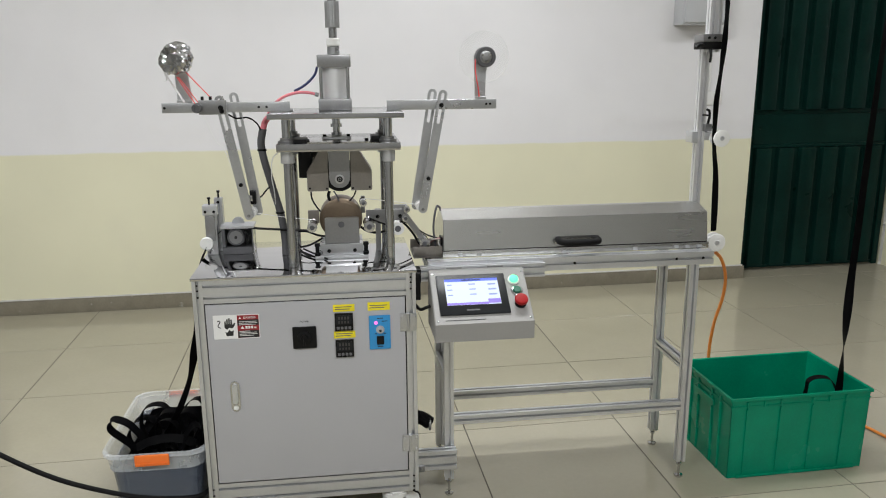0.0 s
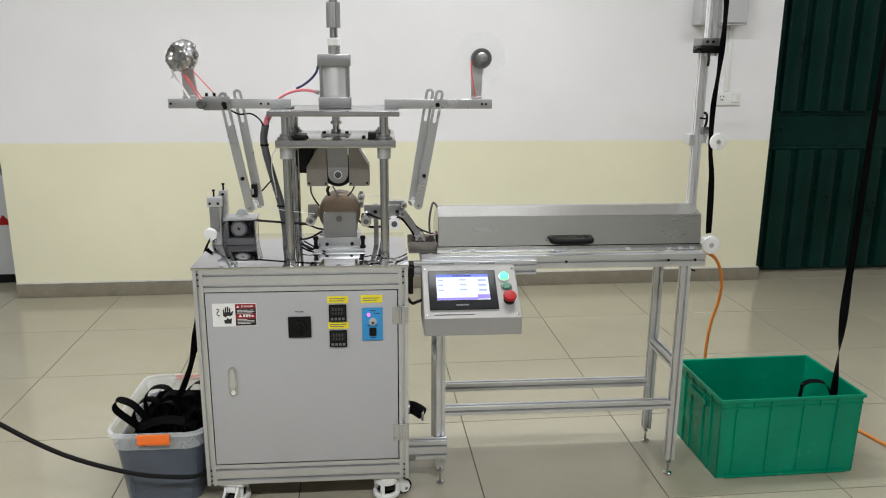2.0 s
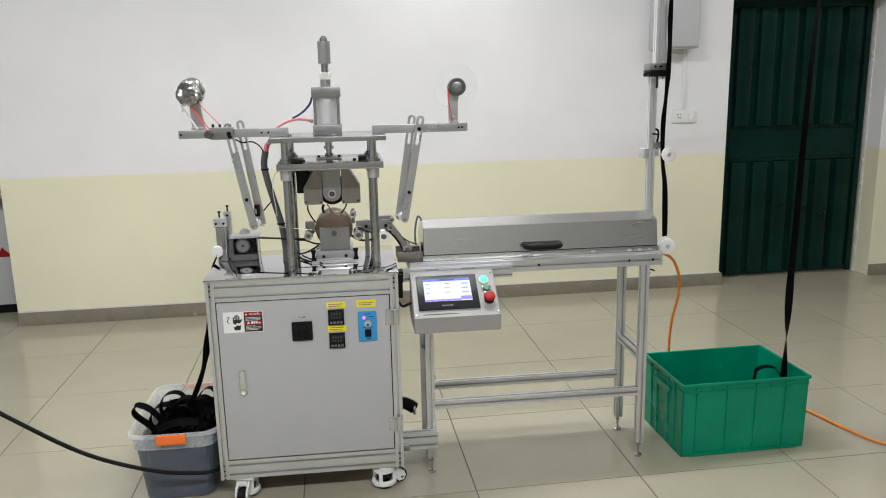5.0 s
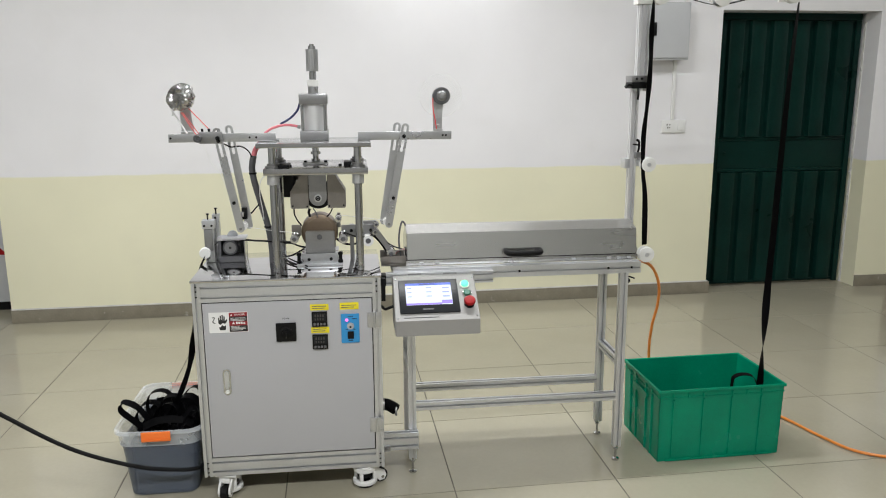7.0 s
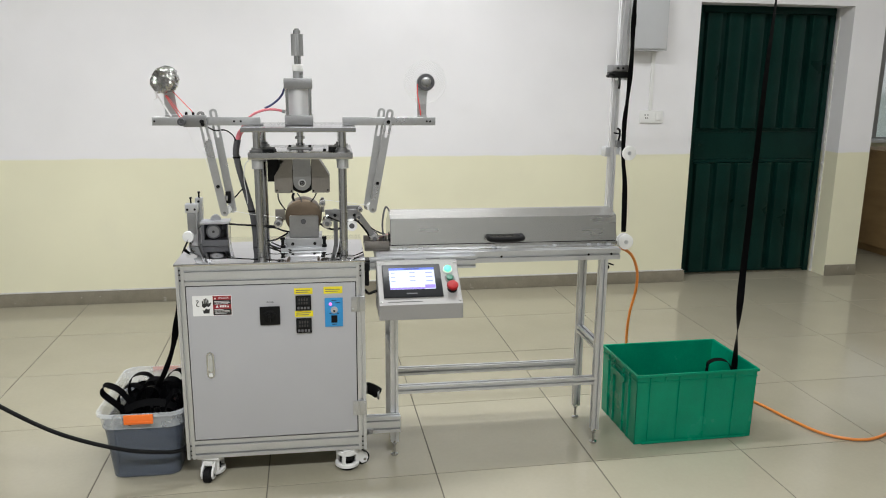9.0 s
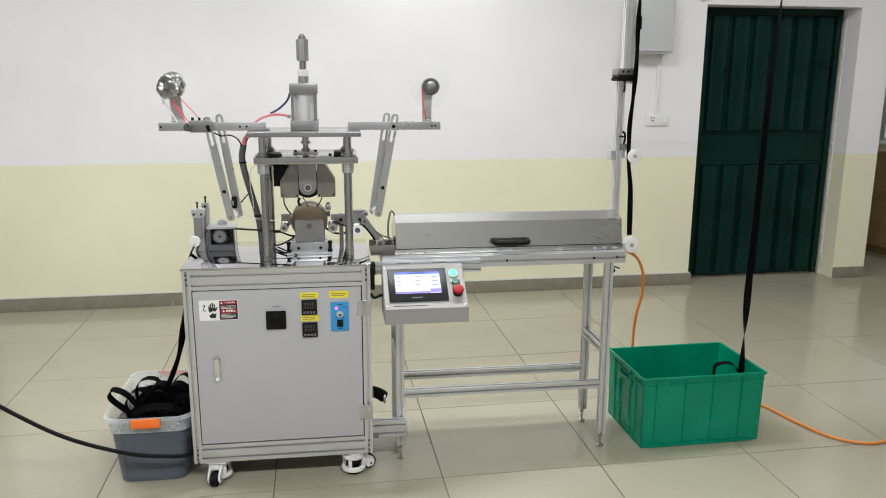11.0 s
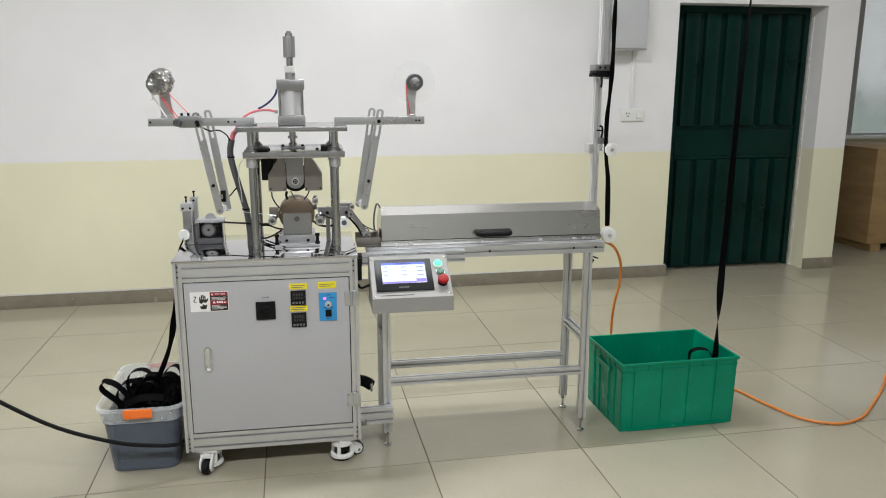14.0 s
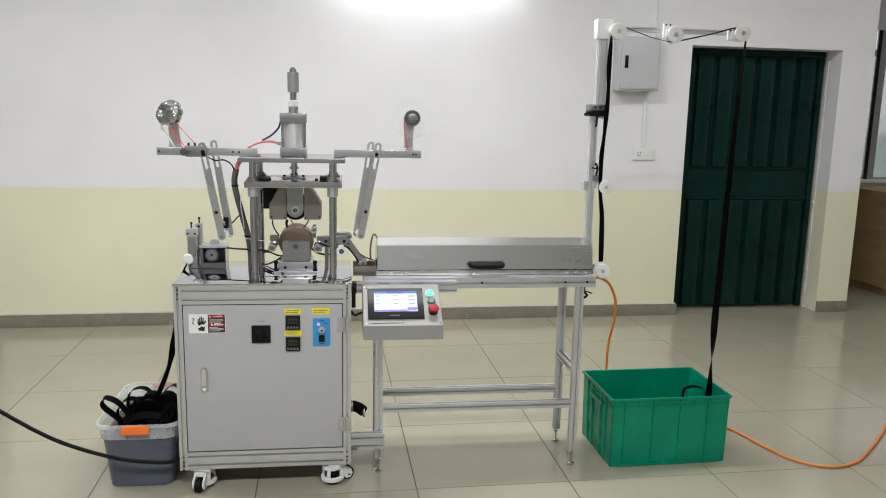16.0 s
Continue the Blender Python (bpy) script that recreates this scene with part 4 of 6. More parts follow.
part("print_bars", on_slope(bm), M_SCREENG, scr)
bm = nb()
bx(bm, 0.792, 0.830, 0.042, 0.047, 0.0067, 0.0070)
part("brand_bar", on_slope(bm), M_INKG, bez)
bm = nb()
bx(bm, 0.725, 0.845, 0.012, 0.0145, 0.0003, 0.0008)
part("print_bars", on_slope(bm), M_INK, con)


def button(x, s, name, prof, cap, rim, label):
    bm = nb()
    lathe(bm, (x, s, 0.0005), (0, 0, 1), [(0, 0.0175), (0.003, 0.0175), (0.0045, 0.015), (0.0045, 0.0135)], 26)
    base = part(name, on_slope(bm), rim, con, label)
    bm = nb()
    lathe(bm, (x, s, 0.005), (0, 0, 1), prof, 26)
    part("cap", on_slope(bm), cap, base)


button(0.949, 0.153, "pilot_lamp", [(0, 0.0135), (0.006, 0.013), (0.009, 0.010), (0.010, 0.005)], M_GLED, M_LABELW, "glowing green pilot lamp")
button(0.953, 0.112, "start_button", [(0, 0.0125), (0.005, 0.0122), (0.0062, 0.0105)], M_GBTN, M_CHROME, "dark green push button")
button(0.956, 0.064, "emergency_stop", [(0, 0.011), (0.010, 0.011), (0.011, 0.0195), (0.018, 0.0205), (0.0225, 0.018), (0.0235, 0.010)], M_RED, M_BLACK, "red mushroom emergency stop")
bm = nb()
for x in (0.704, 0.978):
    for s in (0.012, 0.186):
        lathe(bm, (x, s, 0.0002), (0, 0, 1), [(0, 0.003), (0.0012, 0.003), (0.0015, 0.002)], 10)
part("screws", on_slope(bm), M_CHROME, con)
bm = nb()
bx(bm, 0.752, 0.80, 0.0655, 0.0682, 0.700, 0.805, 0.001)
part("mounting_lug", bm, M_ALUD, con)
bm = nb()
bx(bm, 0.88, 0.93, 0.0655, 0.0682, 0.700, 0.805, 0.001)
part("mounting_lug", bm, M_ALUD, con)
bm = nb()
tube(bm, [(0.652, 0.03, 0.70), (0.664, 0.01, 0.692), (0.680, 0.0, 0.70), (0.694, 0.0, 0.705)], 0.005, 8)
part("console_cable", bm, M_BLACK, con, "short black cable")

# ---- the press head on the cabinet ----
TOP = CZ1 + 0.0085
head = thing("press_head", "steel press head with guide columns and an air cylinder", "press", (0.435, 0.21, TOP))
COLS = [(x, y) for x in (0.287, 0.582) for y in (0.088, 0.330)]
for x, y in COLS:
    bm = nb()
    cy(bm, (x, y, TOP + 0.0005), (x, y, 1.2645), 0.0135, 28, bev=0.001)
    col = part("guide_column", bm, M_CHROME, head)
    bm = nb()
    lathe(bm, (x, y, 1.1365), (0, 0, 1), [(0, 0.0195), (0.001, 0.0205), (0.034, 0.0205), (0.0355, 0.0205)], 26)
    part("bushing", bm, M_ALU, col)
    bm = nb()
    lathe(bm, (x, y, 1.1955), (0, 0, 1), [(0, 0.026), (0.006, 0.026), (0.0065, 0.019), (0.014, 0.019), (0.0145, 0.0142)], 26)
    part("flange", bm, M_ALUD, col)
    bm = nb()
    lathe(bm, (x, y, TOP + 0.055), (0, 0, 1), [(0, 0.0137), (0.0012, 0.0137)], 26)
    part("wear_ring", bm, M_GUARD, col)
bm = nb()
bx(bm, 0.236, 0.629, 0.055, 0.365, 1.265, 1.2805, 0.0015)
part("top_plate", bm, M_PLATE, head)
bm = nb()
bx(bm, 0.258, 0.617, 0.050, 0.365, 1.172, 1.195, 0.002)
mp = part("moving_plate", bm, M_PLATE, head)
bm = nb()
bx(bm, 0.306, 0.345, 0.070, 0.16, 1.196, 1.206, 0.002)
part("guide_block", bm, M_BLACK, mp)
bm = nb()
bx(bm, 0.533, 0.560, 0.10, 0.17, 1.196, 1.210, 0.002)
part("guide_block", bm, M_BLACK, mp)
for x in (0.345, 0.52):
    bm = nb()
    lathe(bm, (x, 0.12, 1.1955), (0, 0, 1), [(0, 0.006), (0.006, 0.006), (0.007, 0.004)], 14)
    part("bolt", bm, M_BLACK, mp)
# air cylinder
CY = 0.22
bm = nb()
bx(bm, 0.381, 0.481, CY - 0.048, CY + 0.048, 1.281, 1.316, 0.003)
cyl = part("cylinder", bm, M_ALUD, head, "air cylinder with tie rods and a white barrel")
bm = nb()
bx(bm, 0.381, 0.481, CY - 0.048, CY + 0.048, 1.409, 1.446, 0.003)
part("end_cap", bm, M_ALUD, cyl)
bm = nb()
cy(bm, (0.431, CY, 1.3165), (0.431, CY, 1.4085), 0.036, 32)
part("barrel", bm, M_WHITEALU, cyl, "white cylinder barrel")
for sx in (-1, 1):
    for sy in (-1, 1):
        bm = nb()
        cy(bm, (0.431 + sx * 0.040, CY + sy * 0.038, 1.3165), (0.431 + sx * 0.040, CY + sy * 0.038, 1.4085), 0.0055, 14)
        part("tie_rod", bm, M_CHROME, cyl)
for nm, z0, z1, r, mt, lb in (("neck", 1.4465, 1.471, 0.0185, M_MID, ""), ("collar", 1.4715, 1.494, 0.020, M_WHITE, "white nylon collar"), ("rod", 1.4945, 1.5245, 0.0125, M_CHROME, ""), ("stroke_adjuster", 1.525, 1.600, 0.0215, M_MID, "knurled stroke adjuster"), ("nut", 1.6005, 1.619, 0.0125, M_ALUD, "")):
    bm = nb()
    if nm == "stroke_adjuster":
        k = 40
        prism(bm, [(0.431 + (r - 0.0012 * (i % 2)) * math.cos(2 * math.pi * i / k), CY + (r - 0.0012 * (i % 2)) * math.sin(2 * math.pi * i / k)) for i in range(k)], z0, z1, "z", bev=0.002)
    elif nm == "nut":
        prism(bm, [(0.431 + r * math.cos(math.pi * i / 3), CY + r * math.sin(math.pi * i / 3)) for i in range(6)], z0, z1 - 0.006, "z", bev=0.001)
        cy(bm, (0.431, CY, z1 - 0.0058), (0.431, CY, z1), 0.008, 16, bev=0.001)
    else:
        cy(bm, (0.431, CY, z0), (0.431, CY, z1), r, 26, bev=0.0015)
    part(nm, bm, mt, cyl, lb)
bm = nb()
lathe(bm, (0.431, CY, 1.2035), (0, 0, 1), [(0, 0.016), (0.010, 0.016), (0.0105, 0.011), (0.026, 0.011), (0.0265, 0.018), (0.036, 0.018), (0.0365, 0.0125), (0.061, 0.0125)], 24)
part("piston_rod", bm, M_CHROME, cyl)
bm = nb()
bx(bm, 0.386, 0.476, CY - 0.045, CY + 0.045, 1.1955, 1.203, 0.0015)
part("rod_flange", bm, M_MID, mp)
bm = nb()
for x in (0.395, 0.467):
    lathe(bm, (x, CY - 0.035, 1.2035), (0, 0, 1), [(0, 0.0055), (0.006, 0.0055), (0.0065, 0.003)], 12)
    part("bolt", bm, M_BLACK, mp)
    bm = nb()
bm.free()
# upper wheel in its guards
GY = 0.172
for s in (-1, 1):
    bm = nb()
    c = 0.4355
    xs = [(c + s * 0.034, 1.1715), (c + s * 0.054, 1.1715), (c + s * 0.100, 1.096), (c + s * 0.100, 1.039), (c + s * 0.096, 1.035), (c + s * 0.034, 1.035)]
    prism(bm, xs if s > 0 else xs[::-1], GY + 0.010, GY + 0.110, bev=0.001)
    g = part("wheel_guard", bm, M_GUARD, head, "bevelled brownish steel wheel guard")
    for x, z in ((c + s * 0.092, 1.045), (c + s * 0.040, 1.043)):
        bm = nb()
        bolt(bm, x, GY + 0.010, z, 0.0032)
        part("bolt", bm, M_BLACK, g)
bm = nb()
pts = [(0.4035, 1.1715), (0.4675, 1.1715)]
pts += [(0.4355 + 0.032 * math.cos(t), 1.077 + 0.032 * math.sin(t)) for t in (-math.pi * i / 12 for i in range(13))]
prism(bm, pts[:2] + pts[2:], GY, GY + 0.009, bev=0.001)
br = part("wheel_bracket", bm, M_ALUD, head)
bm = nb()
lathe(bm, (0.4355, GY - 0.0005, 1.073), (0, -1, 0), [(0, 0.0145), (0.002, 0.0145), (0.0025, 0.0118), (0.0035, 0.0118), (0.0038, 0.0095), (0.0025, 0.009), (0.0025, 0.005), (0.004, 0.0045)], 26)
part("bearing_cap", bm, M_MID, br)
bm = nb()
lathe(bm, (0.4355, GY - 0.0032, 1.073), (0, -1, 0), [(0, 0.0092), (0.0003, 0.0092), (0.0003, 0.0072), (0.0, 0.0071)], 24)
part("bearing_ring", bm, M_INK, br)
bm = nb()
lathe(bm, (0.4355, GY - 0.0046, 1.073), (0, -1, 0), [(0, 0.0036), (0.0008, 0.0034)], 16)
part("axle_end", bm, M_INK, br)
bm = nb()
lathe(bm, (0.4355, GY + 0.012, 1.083), (0, 1, 0), [(0, 0.047), (0.003, 0.050), (0.093, 0.050), (0.096, 0.047)], 40)
part("upper_wheel", bm, M_RUBBER, head, "black rubber pressing wheel")
bm = nb()
bx(bm, 0.311, 0.352, 0.20, 0.31, 1.075, 1.165, 0.003)
part("heater_box", bm, M_BLACK, head, "black terminal box")
bm = nb()
bx(bm, 0.330, 0.390, 0.29, 0.34, 1.128, 1.1715, 0.002)
part("heater_block", bm, M_GUARD, head)
# lower wheel on its pedestal
WZ = 0.940
bm = nb()
lathe(bm, (0.435, 0.208, WZ), (0, 1, 0), [(0, 0.062), (0.002, 0.0665), (0.010, 0.068), (0.070, 0.068), (0.078, 0.0665), (0.080, 0.062)], 48)
lw = part("lower_wheel", bm, M_WHEEL, head, "brownish metal stamping wheel")
bm = nb()
lathe(bm, (0.435, 0.2078, WZ), (0, -1, 0), [(0, 0.056), (0.0015, 0.0555), (0.002, 0.054)], 40)
part("wheel_face", bm, M_WHEEL, lw)
bm = nb()
prism(bm, [(0.383, 0.8655), (0.491, 0.8655), (0.4905, 0.944), (0.486, 0.9485), (0.388, 0.9485), (0.3835, 0.944)], 0.187, 0.204, bev=0.0015)
ped = part("pedestal", bm, M_ALUD, head)
bm = nb()
lathe(bm, (0.435, 0.1865, 0.927), (0, -1, 0), [(0, 0.010), (0.0008, 0.0098), (0.001, 0.007)], 20)
part("axle_end", bm, M_CONDUIT, ped)
bm = nb()
bx(bm, 0.383, 0.491, 0.292, 0.308, 0.8655, 0.9485, 0.002)
part("pedestal", bm, M_ALUD, head)
bm = nb()
bx(bm, 0.366, 0.502, 0.180, 0.315, 0.8315, 0.865, 0.0015)
base = part("base_block", bm, M_MID, head)
bm = nb()
bx(bm, 0.351, 0.517, 0.168, 0.325, TOP + 0.0003, 0.831, 0.0015)
part("base_plate", bm, M_ALU, head)
for x in (0.394, 0.475):
    bm = nb()
    bolt(bm, x, 0.1802, 0.845, 0.0058)
    part("bolt", bm, M_BLACK, base)
for x in (0.358, 0.510):
    bm = nb()
    lathe(bm, (x, 0.176, 0.8312), (0, 0, 1), [(0, 0.0092), (0.010, 0.0092), (0.0102, 0.0065), (0.030, 0.0065), (0.0302, 0.0088), (0.040, 0.0088), (0.041, 0.006)], 16)
    part("jack_bolt", bm, M_BLACK, base)
# guide rollers round the lower wheel


def roller(x, z, r, y0, y1, material=M_CHROME, label="", parent=head, name="guide_roller"):
    bm = nb()
    lathe(bm, (x, y0, z), (0, 1, 0), [(0, r * 0.45), (0.001, r * 0.8), (0.0012, r), (0.008, r), (0.009, r * 0.86), (y1 - y0 - 0.009, r * 0.86), (y1 - y0 - 0.008, r), (y1 - y0, r)], 24)
    ob = part(name, bm, material, parent, label)
    bm = nb()
    lathe(bm, (x, y0 - 0.0002, z), (0, -1, 0), [(0, r * 0.5), (0.0006, r * 0.48), (0.0008, r * 0.2)], 14)
    part("axle_end", bm, M_CONDUIT, ob)
    return ob


roller(0.345, 0.925, 0.0155, 0.160, 0.232)
roller(0.522, 0.923, 0.0175, 0.152, 0.240)
roller(0.506, 0.991, 0.0115, 0.195, 0.250)
bm = nb()
bx(bm, 0.331, 0.366, 0.2325, 0.248, 0.924, 0.965, 0.002)
part("roller_block", bm, M_GUARD, head)
bm = nb()
bx(bm, 0.500, 0.513, 0.2505, 0.262, 0.950, 1.005, 0.0015)
part("roller_block", bm, M_ALUD, head)
# slotted carrier towards the tunnel
bm = nb()
bx(bm, 0.515, 0.648, 0.2405, 0.2525, 0.915, 0.960, 0.002)
carrier = part("carrier_bar", bm, M_ALUD, head)
for x in (0.552, 0.588, 0.625):
    bm = nb()
    bolt(bm, x, 0.2405, 0.939, 0.0062)
    part("bolt", bm, M_BLACK, carrier)
bm = nb()
bx(bm, 0.574, 0.648, 0.2530, 0.268, 0.958, 0.972, 0.001)
part("carrier_clamp", bm, M_ALUD, carrier)
roller(0.646, 0.961, 0.0105, 0.222, 0.252)
roller(0.641, 0.934, 0.0115, 0.212, 0.2400)
roller(0.614, 0.905, 0.0205, 0.196, 0.238, M_WHITE, "white nylon roller")
for y in (0.2125, 0.2535):
    bm = nb()
    d, w = Vector((0.057, 0, -0.080)).normalized(), 0.009
    nrm = Vector((-d.z, 0, d.x)) * w
    a, b = Vector((0.641, 0, 0.940)) - d * 0.008, Vector((0.698, 0, 0.860)) + d * 0.008
    prism(bm, [(p.x, p.z) for p in (a - nrm, a + nrm, b + nrm, b - nrm)], y, y + 0.007, bev=0.001)
    part("swing_link", bm, M_ALUD, head)
roller(0.698, 0.857, 0.0165, 0.178, 0.2530)
bm = nb()
bx(bm, 0.546, 0.562, 0.2530, 0.288, TOP + 0.0005, 0.957, 0.002)
part("carrier_post", bm, M_ALUD, head)

# reel bars and dancer arms


def bar(name, x0, x1, y0, y1, z0, z1, holes, material=M_MID):
    bm = nb()
    bx(bm, x0, x1, y0, y1, z0, z1, 0.0012)
    ob = part(name, bm, material, head)
    for x in holes:
        bm = nb()
        lathe(bm, (x, y0 - 0.0002, (z0 + z1) / 2), (0, -1, 0), [(0, 0.0038), (0.0006, 0.0038), (0.0008, 0.002)], 12)
        part("bolt", bm, M_BLACK, ob)
    return ob


bl = bar("reel_bar", -0.074, 0.296, 0.168, 0.183, 1.281, 1.3105, (-0.066, 0.205, 0.228))
brr = bar("reel_bar", 0.586, 0.925, 0.168, 0.183, 1.281, 1.3105, (0.905, 0.893))
bm = nb()
for x in (0.270, 0.600):
    bx(bm, x, x + 0.035, 0.184, 0.20, 1.281, 1.288, 0.001)
part("bar_foot", bm, M_ALUD, head)


def slotted_arm(x0, z0, x1, z1, y0, y1, slot=0.085):
    """A flat link with a long slot at its upper end and rounded ends."""
    a, b = Vector((x0, z0)), Vector((x1, z1))
    d = (b - a).normalized()
    s = Vector((-d.y, d.x))
    h, ih = 0.0135, 0.0052
    outer, n = [], 8
    for k in range(n + 1):
        t = math.pi * k / n
        outer.append(a + d * h + (s * math.cos(t) - d * math.sin(t)) * h)
    for k in range(n + 1):
        t = math.pi * k / n
        outer.append(b - d * h + (-s * math.cos(t) + d * math.sin(t)) * h)
    inner = []
    c0, c1 = a + d * h, a + d * (h + slot)
    for k in range(n + 1):
        t = math.pi * k / n
        inner.append(c0 + (s * math.cos(t) - d * math.sin(t)) * ih)
    for k in range(n + 1):
        t = math.pi * k / n
        inner.append(c1 + (-s * math.cos(t) + d * math.sin(t)) * ih)
    bm = nb()
    k = len(outer)
    rings = [[bm.verts.new((p.x, y, p.y)) for p in line] for line in (outer, inner) for y in (y0, y1)]
    o0, o1, i0, i1 = rings
    for i in range(k):
        j = (i + 1) % k
        bm.faces.new((o0[i], o0[j], o1[j], o1[i]))
        bm.faces.new((i0[j], i0[i], i1[i], i1[j]))
        bm.faces.new((o0[j], o0[i], i0[i], i0[j]))
        bm.faces.new((o1[i], o1[j], i1[j], i1[i]))
    return bm


for (fx0, fz0, fx1, fz1), (gx0, gz0, gx1, gz1), hub in (((0.092, 1.331, 0.160, 0.958), (0.128, 1.338, 0.183, 0.962), 0.099), ((0.759, 1.340, 0.688, 0.962), (0.732, 1.342, 0.671, 0.965), 0.752)):
    front = part("dancer_arm", slotted_arm(fx0, fz0, fx1, fz1, 0.150, 0.158), M_MID, head)
    back = part("dancer_arm", slotted_arm(gx0, gz0, gx1, gz1, 0.200, 0.208), M_MID, head)
    d = Vector((fx1 - fx0, 0, fz1 - fz0))
    for f, r in ((0.71, 0.0062), (0.12, 0.0068)):
        p = Vector((fx0, 0.150, fz0)) + d * f
        bm = nb()
        bolt(bm, p.x, p.y, p.z, r)
        part("pivot_bolt", bm, M_BLACK, front)
    bm = nb()
    p = Vector((fx0, 0.1585, fz0)) + d * 0.71
    cy(bm, p, p + Vector((0, 0.041, 0)), 0.004, 12)
    part("spacer_rod", bm, M_CHROME, front)
    bm = nb()
    lathe(bm, (fx1 + (0.006 if hub < 0.5 else -0.005), 0.1585, fz1 + 0.020), (0, 1, 0), [(0, 0.013), (0.006, 0.014), (0.007, 0.010), (0.034, 0.010), (0.035, 0.014), (0.041, 0.013)], 22)
    part("dancer_roller", bm, M_WHITE, front, "white dancer roller")
    bm = nb()
    bolt(bm, fx1 - d.normalized().x * 0.0135, 0.150, fz1 - d.normalized().z * 0.0135, 0.0048)
    part("pivot_bolt", bm, M_ALUD, front)
bm = nb()
bx(bm, 0.160, 0.178, 0.180, 0.1995, 1.000, 1.042, 0.002)
part("limit_switch", bm, M_BLACK, head, "small black limit switch")
bm = nb()
bx(bm, 0.158, 0.169, 0.172, 0.1795, 1.012, 1.030, 0.001)
part("limit_roller", bm, M_CHROME, head)

# tension clamp and guide pin on the foil side
bm = nb()
bx(bm, 0.034, 0.112, 0.148, 0.1675, 1.2765, 1.318, 0.002)
tcl = part("tension_clamp", bm, M_ALUD, head)
for x in (0.045, 0.068, 0.100):
    bm = nb()
    lathe(bm, (x, 0.158, 1.3185), (0, 0, 1), [(0, 0.0045), (0.010, 0.0045), (0.0105, 0.003)], 12)
    part("bolt", bm, M_BLACK, tcl)
bm = nb()
lathe(bm, (0.030, 0.147, 1.2955), (0, -1, 0), [(0, 0.0145), (0.004, 0.0145), (0.005, 0.0125), (0.012, 0.0125), (0.013, 0.0135), (0.016, 0.012), (0.016, 0.006), (0.012, 0.005)], 24)
part("guide_pin", bm, M_CONDUIT, tcl)
bm = nb()
bolt(bm, 0.098, 0.1475, 1.296, 0.0075)
part("clamp_screw", bm, M_BLACK, tcl)

# foil reel
fr = thing("foil_reel", "reel wrapped in crumpled silver foil on a steel bracket", "reel", (0.0, 0.20, 1.311))
bm = nb()
prism(bm, [(-0.030, 1.311), (0.014, 1.311), (0.006, 1.375), (0.004, 1.425), (-0.006, 1.438), (-0.026, 1.438), (-0.034, 1.425)], 0.186, 0.194, bev=0.001)
part("bracket", bm, M_MID, fr)
bm = nb()
bx(bm, -0.030, 0.014, 0.170, 0.1855, 1.311, 1.319, 0.001)
part("bracket_foot", bm, M_MID, fr)
bm = nb()
rnd = random.Random(11)
prof = [(0, 0.018), (0.0, 0.034), (0.004, 0.042), (0.016, 0.044), (0.03, 0.044), (0.050, 0.042), (0.054, 0.036), (0.054, 0.02)]
lathe(bm, (-0.030, 0.135, 1.437), (0.42, 1, 0), prof, 40)
bmesh.ops.subdivide_edges(bm, edges=bm.edges[:], cuts=1, use_grid_fill=True)
for v in bm.verts:
    o = Vector((-0.025, 0.16, 1.437))
    k = noise.noise(v.co * 34) * 0.010 + noise.noise(v.co * 95) * 0.004
    v.co += (v.co - o).normalized() * k
part("foil", bm, M_FOIL, fr, "crumpled silver foil roll", smooth=False)
bm = nb()
lathe(bm, (-0.014, 0.1775, 1.437), (0.0, 1, 0), [(0, 0.012), (0.030, 0.012), (0.032, 0.010)], 18)
part("spindle", bm, M_BLACK, fr)
for k, (a, b) in enumerate((((-0.052, 0.140, 1.398), (-0.004, 0.150, 1.313)), ((-0.046, 0.134, 1.398), (-0.052, 0.125, 1.372)))):
    bm = nb()
    mid = (Vector(a) + Vector(b)) / 2 + Vector((0.004, 0, -0.006))
    ribbon(bm, [a, mid, b], [(0.3, 1, 0.2)] * 3, 0.010, 0.0004)
    part("foil_tail", bm, M_LABELW, fr)
for a, b in (((0.003, 0.160, 1.400), (0.072, 0.160, 1.322)), ((-0.022, 0.160, 1.385), (0.026, 0.150, 1.308)), ((-0.018, 0.162, 1.385), (0.034, 0.152, 1.312))):
    bm = nb()
    tube(bm, [a, (Vector(a) + Vector(b)) / 2, b], 0.0017, 6, 3)
    part("film_strip", bm, M_REDT, fr, "thin red film strip")

# take-up reel
tr = thing("film_reel", "take-up reel with clear film flanges on a steel bracket", "reel", (0.88, 0.20, 1.311))
bm = nb()
prism(bm, [(0.861, 1.311), (0.893, 1.311), (0.893, 1.38), (0.905, 1.44), (0.895, 1.458), (0.868, 1.458), (0.857, 1.44)], 0.186, 0.194, bev=0.001)
part("bracket", bm, M_MID, tr)
bm = nb()
bx(bm, 0.861, 0.893, 0.170, 0.1855, 1.311, 1.318, 0.001)
bolt(bm, 0.877, 0.170, 1.330, 0.006)
part("bracket_foot", bm, M_MID, tr)
SC = (0.888, 1.4365)
bm = nb()
lathe(bm, (SC[0], 0.1855, SC[1]), (0, -1, 0), [(0, 0.028), (0.002, 0.0305), (0.036, 0.0305), (0.038, 0.028), (0.038, 0.0195), (0.036, 0.0185)], 34)
part("core", bm, M_CONDUIT, tr, "dark grey reel core")
bm = nb()
lathe(bm, (SC[0], 0.150, SC[1]), (0, -1, 0), [(0, 0.0185), (0.001, 0.0185), (0.002, 0.014), (0.010, 0.013), (0.011, 0.005)], 26)
part("hub", bm, M_ALUD, tr)
bm = nb()
